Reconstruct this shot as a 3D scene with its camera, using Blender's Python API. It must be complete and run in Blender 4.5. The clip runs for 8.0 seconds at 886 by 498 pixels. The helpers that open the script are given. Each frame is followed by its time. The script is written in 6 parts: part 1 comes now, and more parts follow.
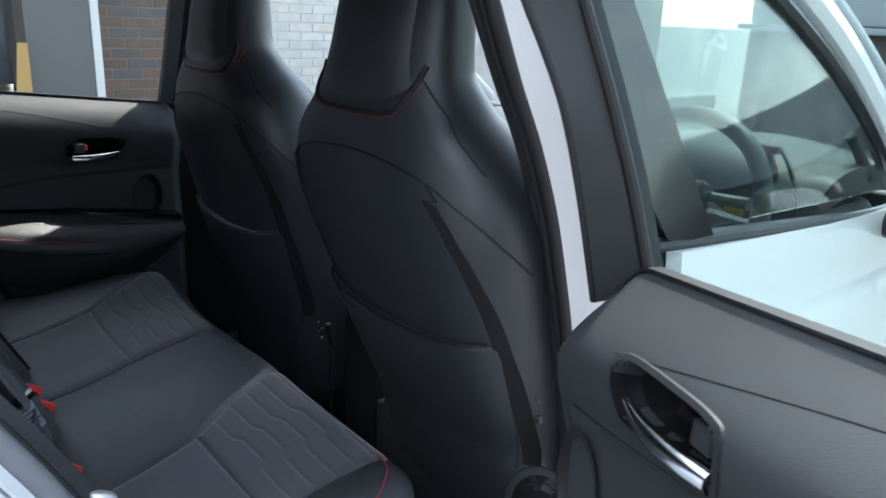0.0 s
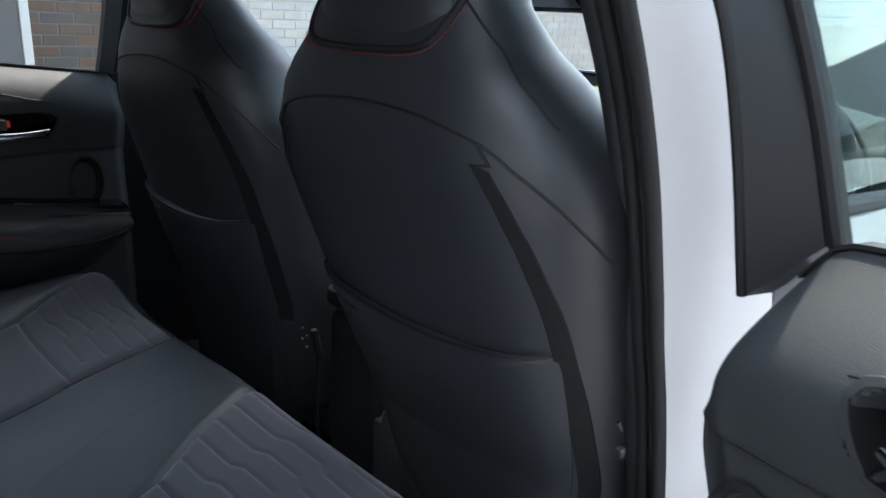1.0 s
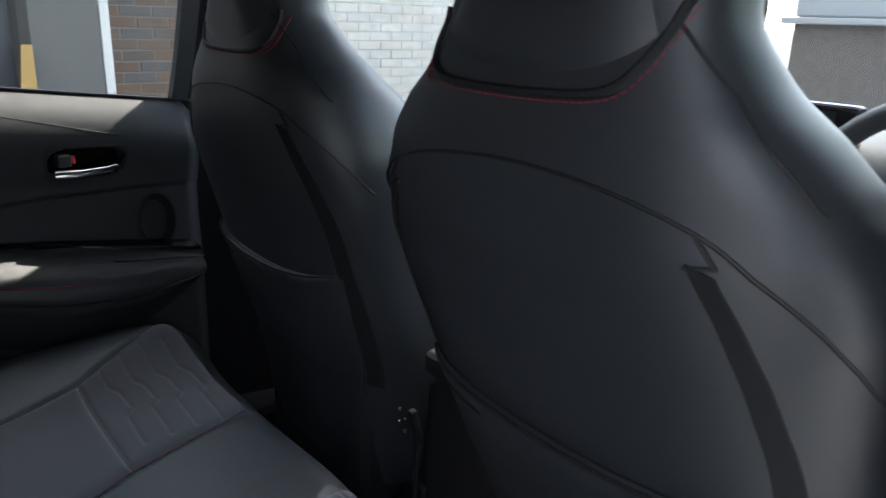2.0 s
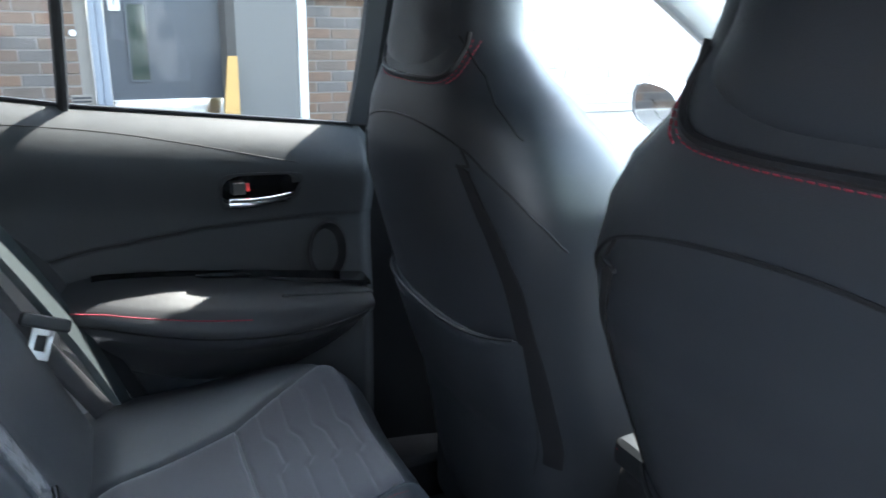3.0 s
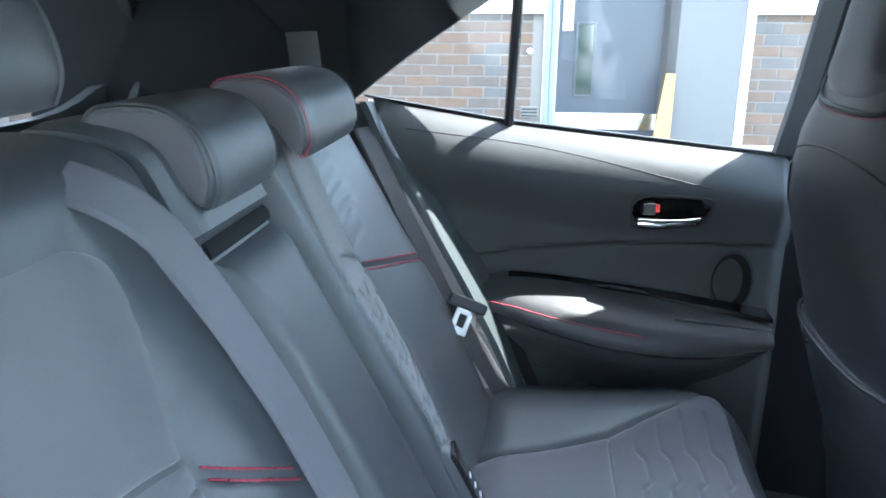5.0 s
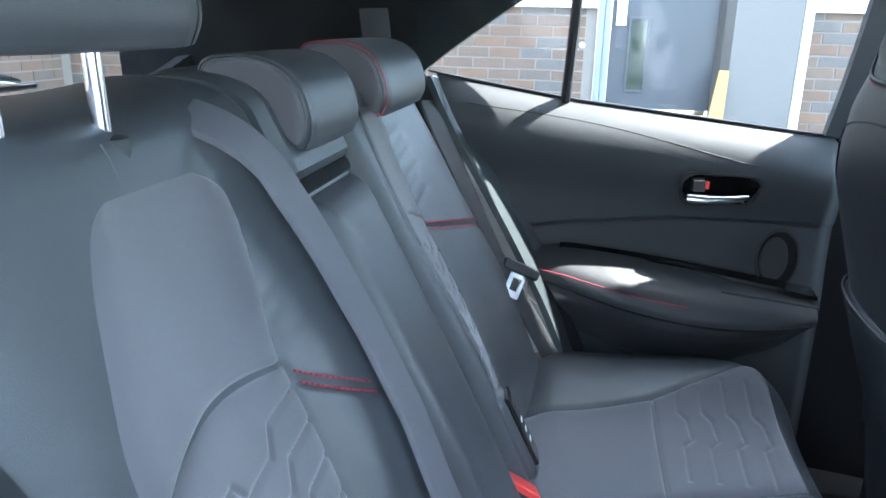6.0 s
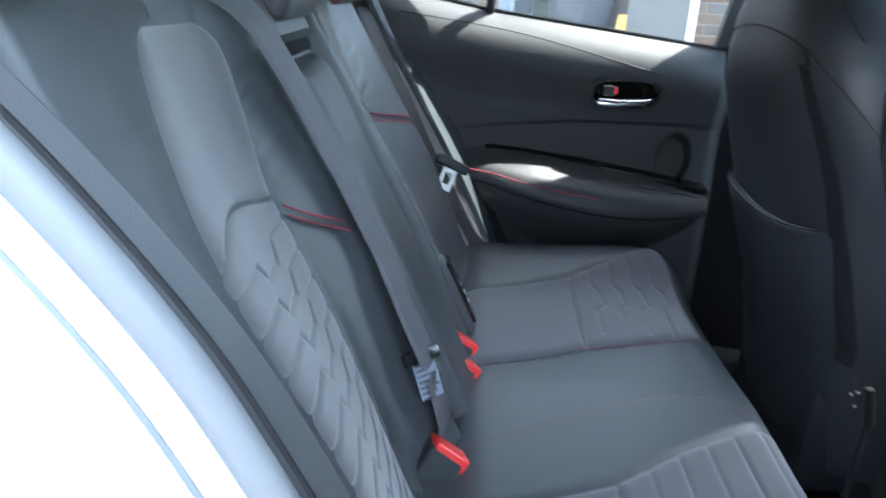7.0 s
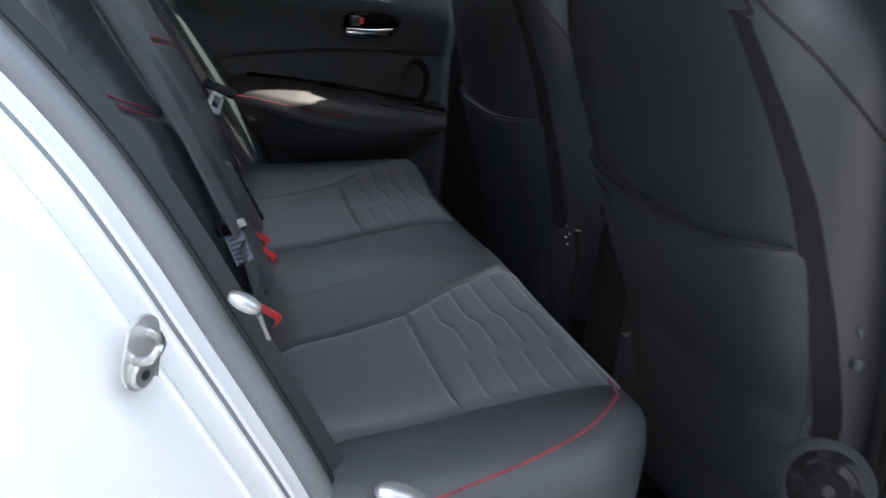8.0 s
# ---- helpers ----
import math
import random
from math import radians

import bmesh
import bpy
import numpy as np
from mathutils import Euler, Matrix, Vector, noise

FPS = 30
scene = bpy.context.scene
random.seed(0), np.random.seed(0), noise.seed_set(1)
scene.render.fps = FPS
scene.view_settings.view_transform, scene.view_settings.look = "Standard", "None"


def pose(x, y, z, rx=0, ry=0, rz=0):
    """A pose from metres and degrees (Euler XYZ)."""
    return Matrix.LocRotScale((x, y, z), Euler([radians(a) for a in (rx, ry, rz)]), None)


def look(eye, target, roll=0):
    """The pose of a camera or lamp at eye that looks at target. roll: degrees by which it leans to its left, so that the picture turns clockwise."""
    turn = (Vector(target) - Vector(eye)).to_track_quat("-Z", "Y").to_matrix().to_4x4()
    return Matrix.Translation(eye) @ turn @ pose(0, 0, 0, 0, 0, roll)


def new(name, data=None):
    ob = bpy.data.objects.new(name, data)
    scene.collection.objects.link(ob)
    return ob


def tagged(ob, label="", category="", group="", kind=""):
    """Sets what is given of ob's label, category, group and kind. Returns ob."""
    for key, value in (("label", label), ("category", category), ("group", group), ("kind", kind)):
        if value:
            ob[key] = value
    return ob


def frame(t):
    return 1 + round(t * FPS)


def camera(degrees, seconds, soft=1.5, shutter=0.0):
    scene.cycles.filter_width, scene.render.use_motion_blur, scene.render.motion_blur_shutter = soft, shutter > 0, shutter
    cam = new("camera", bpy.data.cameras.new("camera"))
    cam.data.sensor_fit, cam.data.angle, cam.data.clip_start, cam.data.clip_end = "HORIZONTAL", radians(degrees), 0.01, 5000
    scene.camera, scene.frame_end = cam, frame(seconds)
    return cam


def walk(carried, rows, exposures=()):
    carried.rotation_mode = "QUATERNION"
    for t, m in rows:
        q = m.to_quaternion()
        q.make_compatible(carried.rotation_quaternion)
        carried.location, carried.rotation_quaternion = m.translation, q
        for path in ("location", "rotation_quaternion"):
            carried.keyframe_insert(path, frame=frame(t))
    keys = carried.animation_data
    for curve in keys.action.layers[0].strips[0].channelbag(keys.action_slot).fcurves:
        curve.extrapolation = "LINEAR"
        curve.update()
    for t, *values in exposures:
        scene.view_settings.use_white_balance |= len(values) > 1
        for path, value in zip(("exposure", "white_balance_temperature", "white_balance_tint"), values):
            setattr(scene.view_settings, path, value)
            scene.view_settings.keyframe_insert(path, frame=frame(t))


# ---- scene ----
cam = camera(61.5, 8.0, soft=1.5, shutter=0.3)
PATH = [
    (0, (0.287, -1.072, 1.21), (1.538, 0.368, 0.607), 2.7),
    (0.5, (0.314, -0.949, 1.148), (1.633, 0.425, 0.541), 3.0),
    (1, (0.357, -0.854, 1.126), (1.707, 0.492, 0.521), 2.8),
    (1.5, (0.404, -0.756, 1.133), (1.713, 0.629, 0.526), 2.1),
    (1.7, (0.42, -0.714, 1.135), (1.7, 0.699, 0.532), 1.9),
    (2.8, (0.51, -0.519, 1.144), (1.45, 1.147, 0.561), 1.5),
    (3, (0.52, -0.501, 1.152), (1.359, 1.217, 0.563), 1.1),
    (3.5, (0.524, -0.477, 1.163), (1.126, 1.337, 0.575), 0.8),
    (4, (0.527, -0.48, 1.168), (0.842, 1.407, 0.587), 0.6),
    (4.5, (0.529, -0.506, 1.173), (0.541, 1.41, 0.598), 0.2),
    (5, (0.528, -0.541, 1.17), (0.319, 1.366, 0.604), 0.4),
    (5.2, (0.527, -0.566, 1.172), (0.261, 1.334, 0.607), 0.2),
    (6.5, (0.502, -0.672, 1.111), (0.177, 1.209, 0.512), 1.5),
    (7, (0.479, -0.764, 1.08), (0.425, 1.113, 0.393), 3.2),
    (7.5, (0.44, -0.846, 1.04), (0.752, 0.996, 0.326), 4.5),
    (8, (0.406, -0.948, 1.019), (1.025, 0.817, 0.31), 5.0),
]
EXPOSURES = [(0.0, 2.25, 6550, 7), (1.0, 2.2, 6700, 8), (1.7, 2.2, 7050, 9), (2.8, 3.3, 6550, 6), (3.5, 3.85, 6150, 4), (4.5, 4.25, 6050, 4), (5.0, 4.4, 6050, 4), (6.5, 4.05, 6150, 5), (7.0, 3.85, 6250, 5), (7.5, 3.45, 6550, 7), (8.0, 2.6, 7150, 9)]
walk(cam, [(t, look(eye, target, roll)) for t, eye, target, roll in PATH], EXPOSURES)

# ---- world and light ----
world = bpy.data.worlds.new("sky")
scene.world = world
world.use_nodes = True
wn = world.node_tree.nodes
sky = wn.new("ShaderNodeTexSky")
sky.sky_type, sky.sun_disc = "NISHITA", False
SUN_ELEV, SUN_AZ = 58.5, 18.0          # degrees; azimuth from the car's nose towards its left side
sky.sun_elevation, sky.sun_rotation = radians(SUN_ELEV), radians(90.0 - SUN_AZ)
wl = world.node_tree.links
way_co = wn.new("ShaderNodeTexCoord")
squash = wn.new("ShaderNodeMapping")
squash.inputs["Scale"].default_value = (1.0, 1.0, 2.6)
clouds = wn.new("ShaderNodeTexNoise")
clouds.inputs["Scale"].default_value, clouds.inputs["Detail"].default_value, clouds.inputs["Roughness"].default_value = 2.1, 8.0, 0.58
cover_ramp = wn.new("ShaderNodeMapRange")
cover_ramp.inputs["From Min"].default_value, cover_ramp.inputs["From Max"].default_value, cover_ramp.inputs["To Max"].default_value = 0.42, 0.68, 0.6
cloudy = wn.new("ShaderNodeMix")
cloudy.data_type = "RGBA"
cloudy.inputs["B"].default_value = (13.0, 13.4, 14.2, 1)
wl.new(way_co.outputs["Generated"], squash.inputs["Vector"])
wl.new(squash.outputs["Vector"], clouds.inputs["Vector"])
wl.new(clouds.outputs["Fac"], cover_ramp.inputs["Value"])
wl.new(cover_ramp.outputs["Result"], cloudy.inputs["Factor"])
wl.new(sky.outputs[0], cloudy.inputs["A"])
wl.new(cloudy.outputs["Result"], wn["Background"].inputs[0])
wn["Background"].inputs[1].default_value = 0.15
sun = new("sun", bpy.data.lights.new("sun", "SUN"))
sun.data.energy, sun.data.angle, sun.data.color = 1.5, radians(0.6), (1.0, 0.97, 0.93)
ce, se = math.cos(radians(SUN_ELEV)), math.sin(radians(SUN_ELEV))
sun_way = Vector((ce * math.cos(radians(SUN_AZ)), ce * math.sin(radians(SUN_AZ)), se))
sun.matrix_world = look(sun_way * 20, (0, 0, 0))


# ---- materials ----
def node_mat(name):
    m = bpy.data.materials.new(name)
    m.use_nodes = True
    return m, m.node_tree.nodes, m.node_tree.links, m.node_tree.nodes["Principled BSDF"]


def surface(name, colour, rough=0.5, metal=0.0, vary=0.15, vary_scale=6.0, grain=0.0, grain_scale=400.0, coat=0.0, kind="noise", spec=0.5, rough_vary=0.1, sheen=0.0):
    """A plain surface with large soft variation, fine grain relief and uneven gloss."""
    m, n, l, b = node_mat(name)
    co = n.new("ShaderNodeTexCoord")
    big = n.new("ShaderNodeTexNoise")
    big.inputs["Scale"].default_value, big.inputs["Detail"].default_value = vary_scale, 6.0
    l.new(co.outputs["Object"], big.inputs["Vector"])
    mix = n.new("ShaderNodeMix")
    mix.data_type = "RGBA"
    mix.inputs["A"].default_value = (*[c * (1 - vary) for c in colour], 1)
    mix.inputs["B"].default_value = (*[min(1, c * (1 + vary)) for c in colour], 1)
    l.new(big.outputs["Fac"], mix.inputs["Factor"])
    l.new(mix.outputs["Result"], b.inputs["Base Color"])
    mr = n.new("ShaderNodeMapRange")
    mr.inputs["To Min"].default_value, mr.inputs["To Max"].default_value = max(0.02, rough - rough_vary), min(1, rough + rough_vary)
    l.new(big.outputs["Fac"], mr.inputs["Value"])
    l.new(mr.outputs["Result"], b.inputs["Roughness"])
    b.inputs["Metallic"].default_value = metal
    b.inputs["Coat Weight"].default_value = coat
    b.inputs["Coat Roughness"].default_value = 0.05
    b.inputs["Specular IOR Level"].default_value = spec
    b.inputs["Sheen Weight"].default_value = sheen
    if grain:
        if kind == "cells":
            g = n.new("ShaderNodeTexVoronoi")
            g.inputs["Scale"].default_value = grain_scale
            src = g.outputs["Distance"]
        elif kind == "weave":
            g = n.new("ShaderNodeTexWave")
            g.wave_type, g.bands_direction = "BANDS", "DIAGONAL"
            g.inputs["Scale"].default_value, g.inputs["Distortion"].default_value = grain_scale, 1.5
            src = g.outputs["Fac"]
        else:
            g = n.new("ShaderNodeTexNoise")
            g.inputs["Scale"].default_value, g.inputs["Detail"].default_value = grain_scale, 4.0
            src = g.outputs["Fac"]
        l.new(co.outputs["Object"], g.inputs["Vector"])
        bump = n.new("ShaderNodeBump")
        bump.inputs["Strength"].default_value, bump.inputs["Distance"].default_value = grain, 0.001
        l.new(src, bump.inputs["Height"])
        l.new(bump.outputs["Normal"], b.inputs["Normal"])
    return m


def pieces_mat(name, colours, rough=0.9, grain=0.6, scale=60.0):
    """Bricks: each piece takes its own tone, with stains and a gritty face."""
    m, n, l, b = node_mat(name)
    info = n.new("ShaderNodeObjectInfo")
    geo = n.new("ShaderNodeNewGeometry")
    add = n.new("ShaderNodeMath")
    add.operation = "ADD"
    l.new(info.outputs["Random"], add.inputs[0])
    l.new(geo.outputs["Random Per Island"], add.inputs[1])
    fr = n.new("ShaderNodeMath")
    fr.operation = "FRACT"
    l.new(add.outputs[0], fr.inputs[0])
    ramp = n.new("ShaderNodeValToRGB")
    ramp.color_ramp.interpolation = "CONSTANT"
    els = ramp.color_ramp.elements
    els[0].color, els[1].color = (*colours[0], 1), (*colours[1], 1)
    els[1].position = 1.0 / len(colours)
    for i, c in enumerate(colours[2:], 2):
        els.new(i / len(colours)).color = (*c, 1)
    l.new(fr.outputs[0], ramp.inputs[0])
    co = n.new("ShaderNodeTexCoord")
    noi = n.new("ShaderNodeTexNoise")
    noi.inputs["Scale"].default_value, noi.inputs["Detail"].default_value = 14.0, 8.0
    geo_pos = geo.outputs["Position"]
    l.new(geo_pos, noi.inputs["Vector"])
    mul = n.new("ShaderNodeMix")
    mul.data_type, mul.blend_type = "RGBA", "MULTIPLY"
    mul.inputs["Factor"].default_value = 1.0
    mr = n.new("ShaderNodeMapRange")
    mr.inputs["To Min"].default_value, mr.inputs["To Max"].default_value = 0.7, 1.3
    l.new(noi.outputs["Fac"], mr.inputs["Value"])
    l.new(ramp.outputs["Color"], mul.inputs["A"])
    l.new(mr.outputs["Result"], mul.inputs["B"])
    l.new(mul.outputs["Result"], b.inputs["Base Color"])
    b.inputs["Roughness"].default_value = rough
    fine = n.new("ShaderNodeTexNoise")
    fine.inputs["Scale"].default_value, fine.inputs["Detail"].default_value = scale, 8.0
    l.new(geo_pos, fine.inputs["Vector"])
    bump = n.new("ShaderNodeBump")
    bump.inputs["Strength"].default_value, bump.inputs["Distance"].default_value = grain, 0.004
    l.new(fine.outputs["Fac"], bump.inputs["Height"])
    l.new(bump.outputs["Normal"], b.inputs["Normal"])
    return m


def pane_mat(name, tint, gloss=0.9, rough=0.0, low=0.04):
    """A thin window pane: tinted see-through with a mirror gloss by angle."""
    m = bpy.data.materials.new(name)
    m.use_nodes = True
    n, l = m.node_tree.nodes, m.node_tree.links
    n.remove(n["Principled BSDF"])
    tr = n.new("ShaderNodeBsdfTransparent")
    tr.inputs[0].default_value = (*tint, 1)
    gl = n.new("ShaderNodeBsdfGlossy")
    gl.inputs["Color"].default_value = (gloss, gloss, gloss, 1)
    gl.inputs["Roughness"].default_value = rough
    face = n.new("ShaderNodeLayerWeight")
    face.inputs[0].default_value = 0.5
    rise = n.new("ShaderNodeMath")
    rise.operation = "POWER"
    rise.inputs[1].default_value = 5.0
    l.new(face.outputs["Facing"], rise.inputs[0])
    fr = n.new("ShaderNodeMapRange")
    fr.inputs["To Min"].default_value, fr.inputs["To Max"].default_value = low, 0.9
    l.new(rise.outputs[0], fr.inputs["Value"])
    mx = n.new("ShaderNodeMixShader")
    l.new(fr.outputs["Result"], mx.inputs[0])
    l.new(tr.outputs[0], mx.inputs[1])
    l.new(gl.outputs[0], mx.inputs[2])
    l.new(mx.outputs[0], n["Material Output"].inputs[0])
    return m


def glow_mat(name, colour, strength):
    m, n, l, b = node_mat(name)
    b.inputs["Base Color"].default_value = (0.01, 0.01, 0.01, 1)
    b.inputs["Emission Color"].default_value = (*colour, 1)
    b.inputs["Emission Strength"].default_value = strength
    b.inputs["Roughness"].default_value = 0.1
    return m


LEATHER = surface("black_leather", (0.055, 0.059, 0.065), 0.41, vary=0.15, vary_scale=9, grain=0.2, grain_scale=1400, kind="cells", rough_vary=0.06)
LEATHER_SIDE = surface("black_leather_bolster", (0.055, 0.057, 0.062), 0.42, vary=0.2, vary_scale=9, grain=0.18, grain_scale=1500, kind="cells", rough_vary=0.06)
# darker copy of black_leather: the front seat backs' shade is put into the colour
SHADED_LEATHER = surface("smooth_black_leather", (0.029, 0.033, 0.039), 0.40, vary=0.15, vary_scale=9, grain=0.15, grain_scale=1500, kind="cells", rough_vary=0.06, spec=0.8)
FABRIC = surface("dark_grey_fabric", (0.078, 0.074, 0.082), 0.85, vary=0.12, vary_scale=14, grain=0.25, grain_scale=1500, sheen=0.4)
PLASTIC = surface("dark_moulded_plastic", (0.025, 0.028, 0.031), 0.5, vary=0.15, vary_scale=5, grain=0.15, grain_scale=1500, kind="cells")
SOFT_TRIM = surface("soft_door_trim", (0.040, 0.045, 0.049), 0.55, vary=0.12, vary_scale=5, grain=0.2, grain_scale=1300, kind="cells")
GLOSS_BLACK = surface("gloss_black_plastic", (0.012, 0.012, 0.013), 0.12, vary=0.1, rough_vary=0.04)
RUBBER = surface("black_rubber", (0.016, 0.016, 0.018), 0.58, vary=0.2, grain=0.2, grain_scale=300)
SEAL_GREY = surface("grey_rubber_seal_lip", (0.18, 0.19, 0.205), 0.5, vary=0.15, grain=0.2, grain_scale=500)
CLOTH_BLACK = surface("black_headliner_cloth", (0.010, 0.0105, 0.0115), 0.95, vary=0.15, grain=0.4, grain_scale=500, spec=0.2)
CARPET = surface("black_carpet", (0.015, 0.015, 0.017), 1.0, vary=0.4, vary_scale=40, grain=1.0, grain_scale=700)
WEBBING = surface("seat_belt_webbing", (0.105, 0.102, 0.113), 0.6, vary=0.12, grain=0.6, grain_scale=300, kind="weave")
# the belt webbing again, darkened: the far side's shade lies in this colour
WEB_SHADE = surface("shaded_belt_webbing", (0.042, 0.043, 0.048), 0.65, vary=0.12, grain=0.6, grain_scale=300, kind="weave")
WEB_DARK = surface("dark_elastic_tape", (0.009, 0.009, 0.011), 0.9, vary=0.15, grain=0.6, grain_scale=500, kind="weave")
GREY_TRIM = surface("pale_grey_pillar_trim", (0.050, 0.062, 0.066), 0.5, vary=0.08, grain=0.2, grain_scale=600)
PAINT = surface("white_car_paint", (0.80, 0.81, 0.82), 0.35, vary=0.02, coat=1.0, rough_vary=0.03)
CHROME = surface("brushed_satin_chrome", (0.75, 0.76, 0.78), 0.16, metal=1.0, vary=0.05, rough_vary=0.05)
BRIGHT_STEEL = surface("bright_plated_steel", (0.68, 0.68, 0.68), 0.42, metal=0.8, vary=0.05, rough_vary=0.05)
STEEL = surface("zinc_plated_steel", (0.62, 0.62, 0.62), 0.32, metal=1.0, vary=0.15, vary_scale=30)
RED_THREAD = surface("red_thread", (0.33, 0.035, 0.06), 0.7, vary=0.2, vary_scale=80)
RED_PLASTIC = surface("red_button_plastic", (0.75, 0.04, 0.035), 0.4, vary=0.06)
LABEL = surface("pale_printed_label", (0.20, 0.225, 0.285), 0.6, vary=0.25, vary_scale=40)
INK = surface("dark_print", (0.05, 0.05, 0.06), 0.6)
WHITE_INK = surface("white_print", (0.75, 0.75, 0.75), 0.6)
GREY_PLASTIC = surface("mid_grey_plastic", (0.20, 0.21, 0.22), 0.45, vary=0.1, grain=0.2, grain_scale=600)
ORANGE = surface("yellow_sticker", (0.55, 0.42, 0.08), 0.6, vary=0.2, vary_scale=60)
CLEAR = pane_mat("clear_car_glass", (0.95, 0.975, 0.965), low=0.02)
TINTED = pane_mat("tinted_car_glass", (0.75, 0.82, 0.80), low=0.05)
VISION = surface("wired_door_glass", (0.022, 0.032, 0.026), 0.10, vary=0.2, rough_vary=0.03)
MIRROR = surface("mirror_glass", (0.9, 0.9, 0.9), 0.03, metal=1.0, vary=0.01, rough_vary=0.01)
SCREEN = surface("dark_screen_glass", (0.02, 0.022, 0.022), 0.12, vary=0.2, rough_vary=0.04)
MAP_GLOW = glow_mat("lit_map", (0.30, 0.36, 0.30), 0.5)
ROAD_GLOW = glow_mat("lit_map_road", (0.75, 0.42, 0.16), 0.6)
TEXT_GLOW = glow_mat("lit_white_figures", (0.8, 0.85, 0.85), 1.0)
BRICK = pieces_mat("brown_brick", [(0.104, 0.073, 0.057), (0.117, 0.075, 0.054), (0.094, 0.074, 0.062), (0.125, 0.079, 0.054), (0.090, 0.080, 0.075), (0.110, 0.079, 0.060)])
PALE_BRICK = pieces_mat("painted_pale_brick", [(0.46, 0.445, 0.41), (0.49, 0.47, 0.435), (0.44, 0.43, 0.405), (0.47, 0.435, 0.39)], rough=0.85, grain=0.4)
MORTAR = surface("grey_mortar", (0.16, 0.145, 0.13), 0.95, vary=0.15, vary_scale=8, grain=0.6, grain_scale=80)
PALE_MORTAR = surface("pale_mortar", (0.42, 0.405, 0.38), 0.95, vary=0.1, vary_scale=8, grain=0.6, grain_scale=80)
STEEL_BLUE = surface("blue_grey_painted_steel", (0.040, 0.045, 0.054), 0.45, vary=0.08, vary_scale=3, grain=0.1, grain_scale=200)
FRAME_BLUE = surface("pale_blue_grey_paint", (0.16, 0.18, 0.215), 0.5, vary=0.08)
COLUMN = surface("grey_cladding_panel", (0.095, 0.092, 0.089), 0.6, vary=0.06, vary_scale=2, grain=0.15, grain_scale=150)
WHITE_TRIM = surface("white_painted_trim", (0.55, 0.55, 0.535), 0.55, vary=0.05)
PLANK = surface("yellow_timber", (0.36, 0.22, 0.07), 0.7, vary=0.25, vary_scale=12, grain=0.4, grain_scale=90)
YARD = surface("worn_pale_asphalt", (0.21, 0.208, 0.20), 0.95, vary=0.3, vary_scale=3, grain=0.9, grain_scale=120)
CONCRETE = surface("pale_concrete", (0.38, 0.37, 0.35), 0.9, vary=0.15, vary_scale=3, grain=0.5, grain_scale=90)
RENDER_WALL = surface("pale_rendered_wall", (0.42, 0.42, 0.42), 0.9, vary=0.06, vary_scale=1.5, grain=0.4, grain_scale=60)
ROOF_GREY = surface("grey_metal_roof", (0.32, 0.34, 0.37), 0.5, vary=0.06)


# ---- building blocks ----
def thing(name, label, category, at=(0, 0, 0), group="", kind=""):
    ob = new(name)
    ob.empty_display_size = 0.05
    ob.location = at
    return tagged(ob, label, category, group, kind)


def mesh_part(name, verts, faces, mat, parent=None, label="", smooth=True, sharp=35):
    """One mesh object from world points; a part when it has a parent."""
    me = bpy.data.meshes.new(name)
    me.from_pydata([tuple(v) for v in verts], [], faces)
    bm = bmesh.new()
    bm.from_mesh(me)
    bmesh.ops.remove_doubles(bm, verts=bm.verts, dist=1e-6)
    bmesh.ops.recalc_face_normals(bm, faces=bm.faces)
    for f in bm.faces:
        f.smooth = smooth
    if smooth:
        for e in bm.edges:
            if len(e.link_faces) == 2 and e.calc_face_angle(0) > radians(sharp):
                e.smooth = False
    bm.to_mesh(me)
    bm.free()
    me.materials.append(mat)
    ob = new(name, me)
    if parent is not None:
        ob.parent = parent
        ob.matrix_parent_inverse = Matrix.Translation(parent_place(parent)).inverted()
    if label:
        ob["label"] = label
    return ob


def parent_place(ob):
    return ob.location if ob.type == "EMPTY" else Vector((0, 0, 0))


def join_geo(pieces):
    V, F = [], []
    for v, f in pieces:
        k = len(V)
        V += [tuple(p) for p in v]
        F += [tuple(i + k for i in q) for q in f]
    return V, F


def box_geo(lo, hi, bev=0.0, m=None):
    """A box with rounded edges, as points and faces."""
    bm = bmesh.new()
    bmesh.ops.create_cube(bm, size=1)
    c, s = [(a + b) / 2 for a, b in zip(lo, hi)], [abs(b - a) for a, b in zip(lo, hi)]
    for v in bm.verts:
        v.co = Vector((c[0] + v.co.x * s[0], c[1] + v.co.y * s[1], c[2] + v.co.z * s[2]))
    if bev:
        bmesh.ops.bevel(bm, geom=bm.edges[:], offset=min(bev, min(s) * 0.45), segments=3, profile=0.6, affect="EDGES")
    if m is not None:
        bmesh.ops.transform(bm, matrix=m, verts=bm.verts)
    bm.verts.index_update()
    out = [v.co.copy() for v in bm.verts], [tuple(v.index for v in f.verts) for f in bm.faces]
    bm.free()
    return out


def smooth_line(pts, n=8):
    """A Catmull-Rom line through the points."""
    P = [np.array(p, float) for p in pts]
    P = [2 * P[0] - P[1]] + P + [2 * P[-1] - P[-2]]
    out = []
    for a, b, c, d in zip(P, P[1:], P[2:], P[3:]):
        for k in range(n):
            t = k / n
            out.append(0.5 * (2 * b + (c - a) * t + (2 * a - 5 * b + 4 * c - d) * t * t + (3 * b - a - 3 * c + d) * t ** 3))
    out.append(P[-2])
    return out


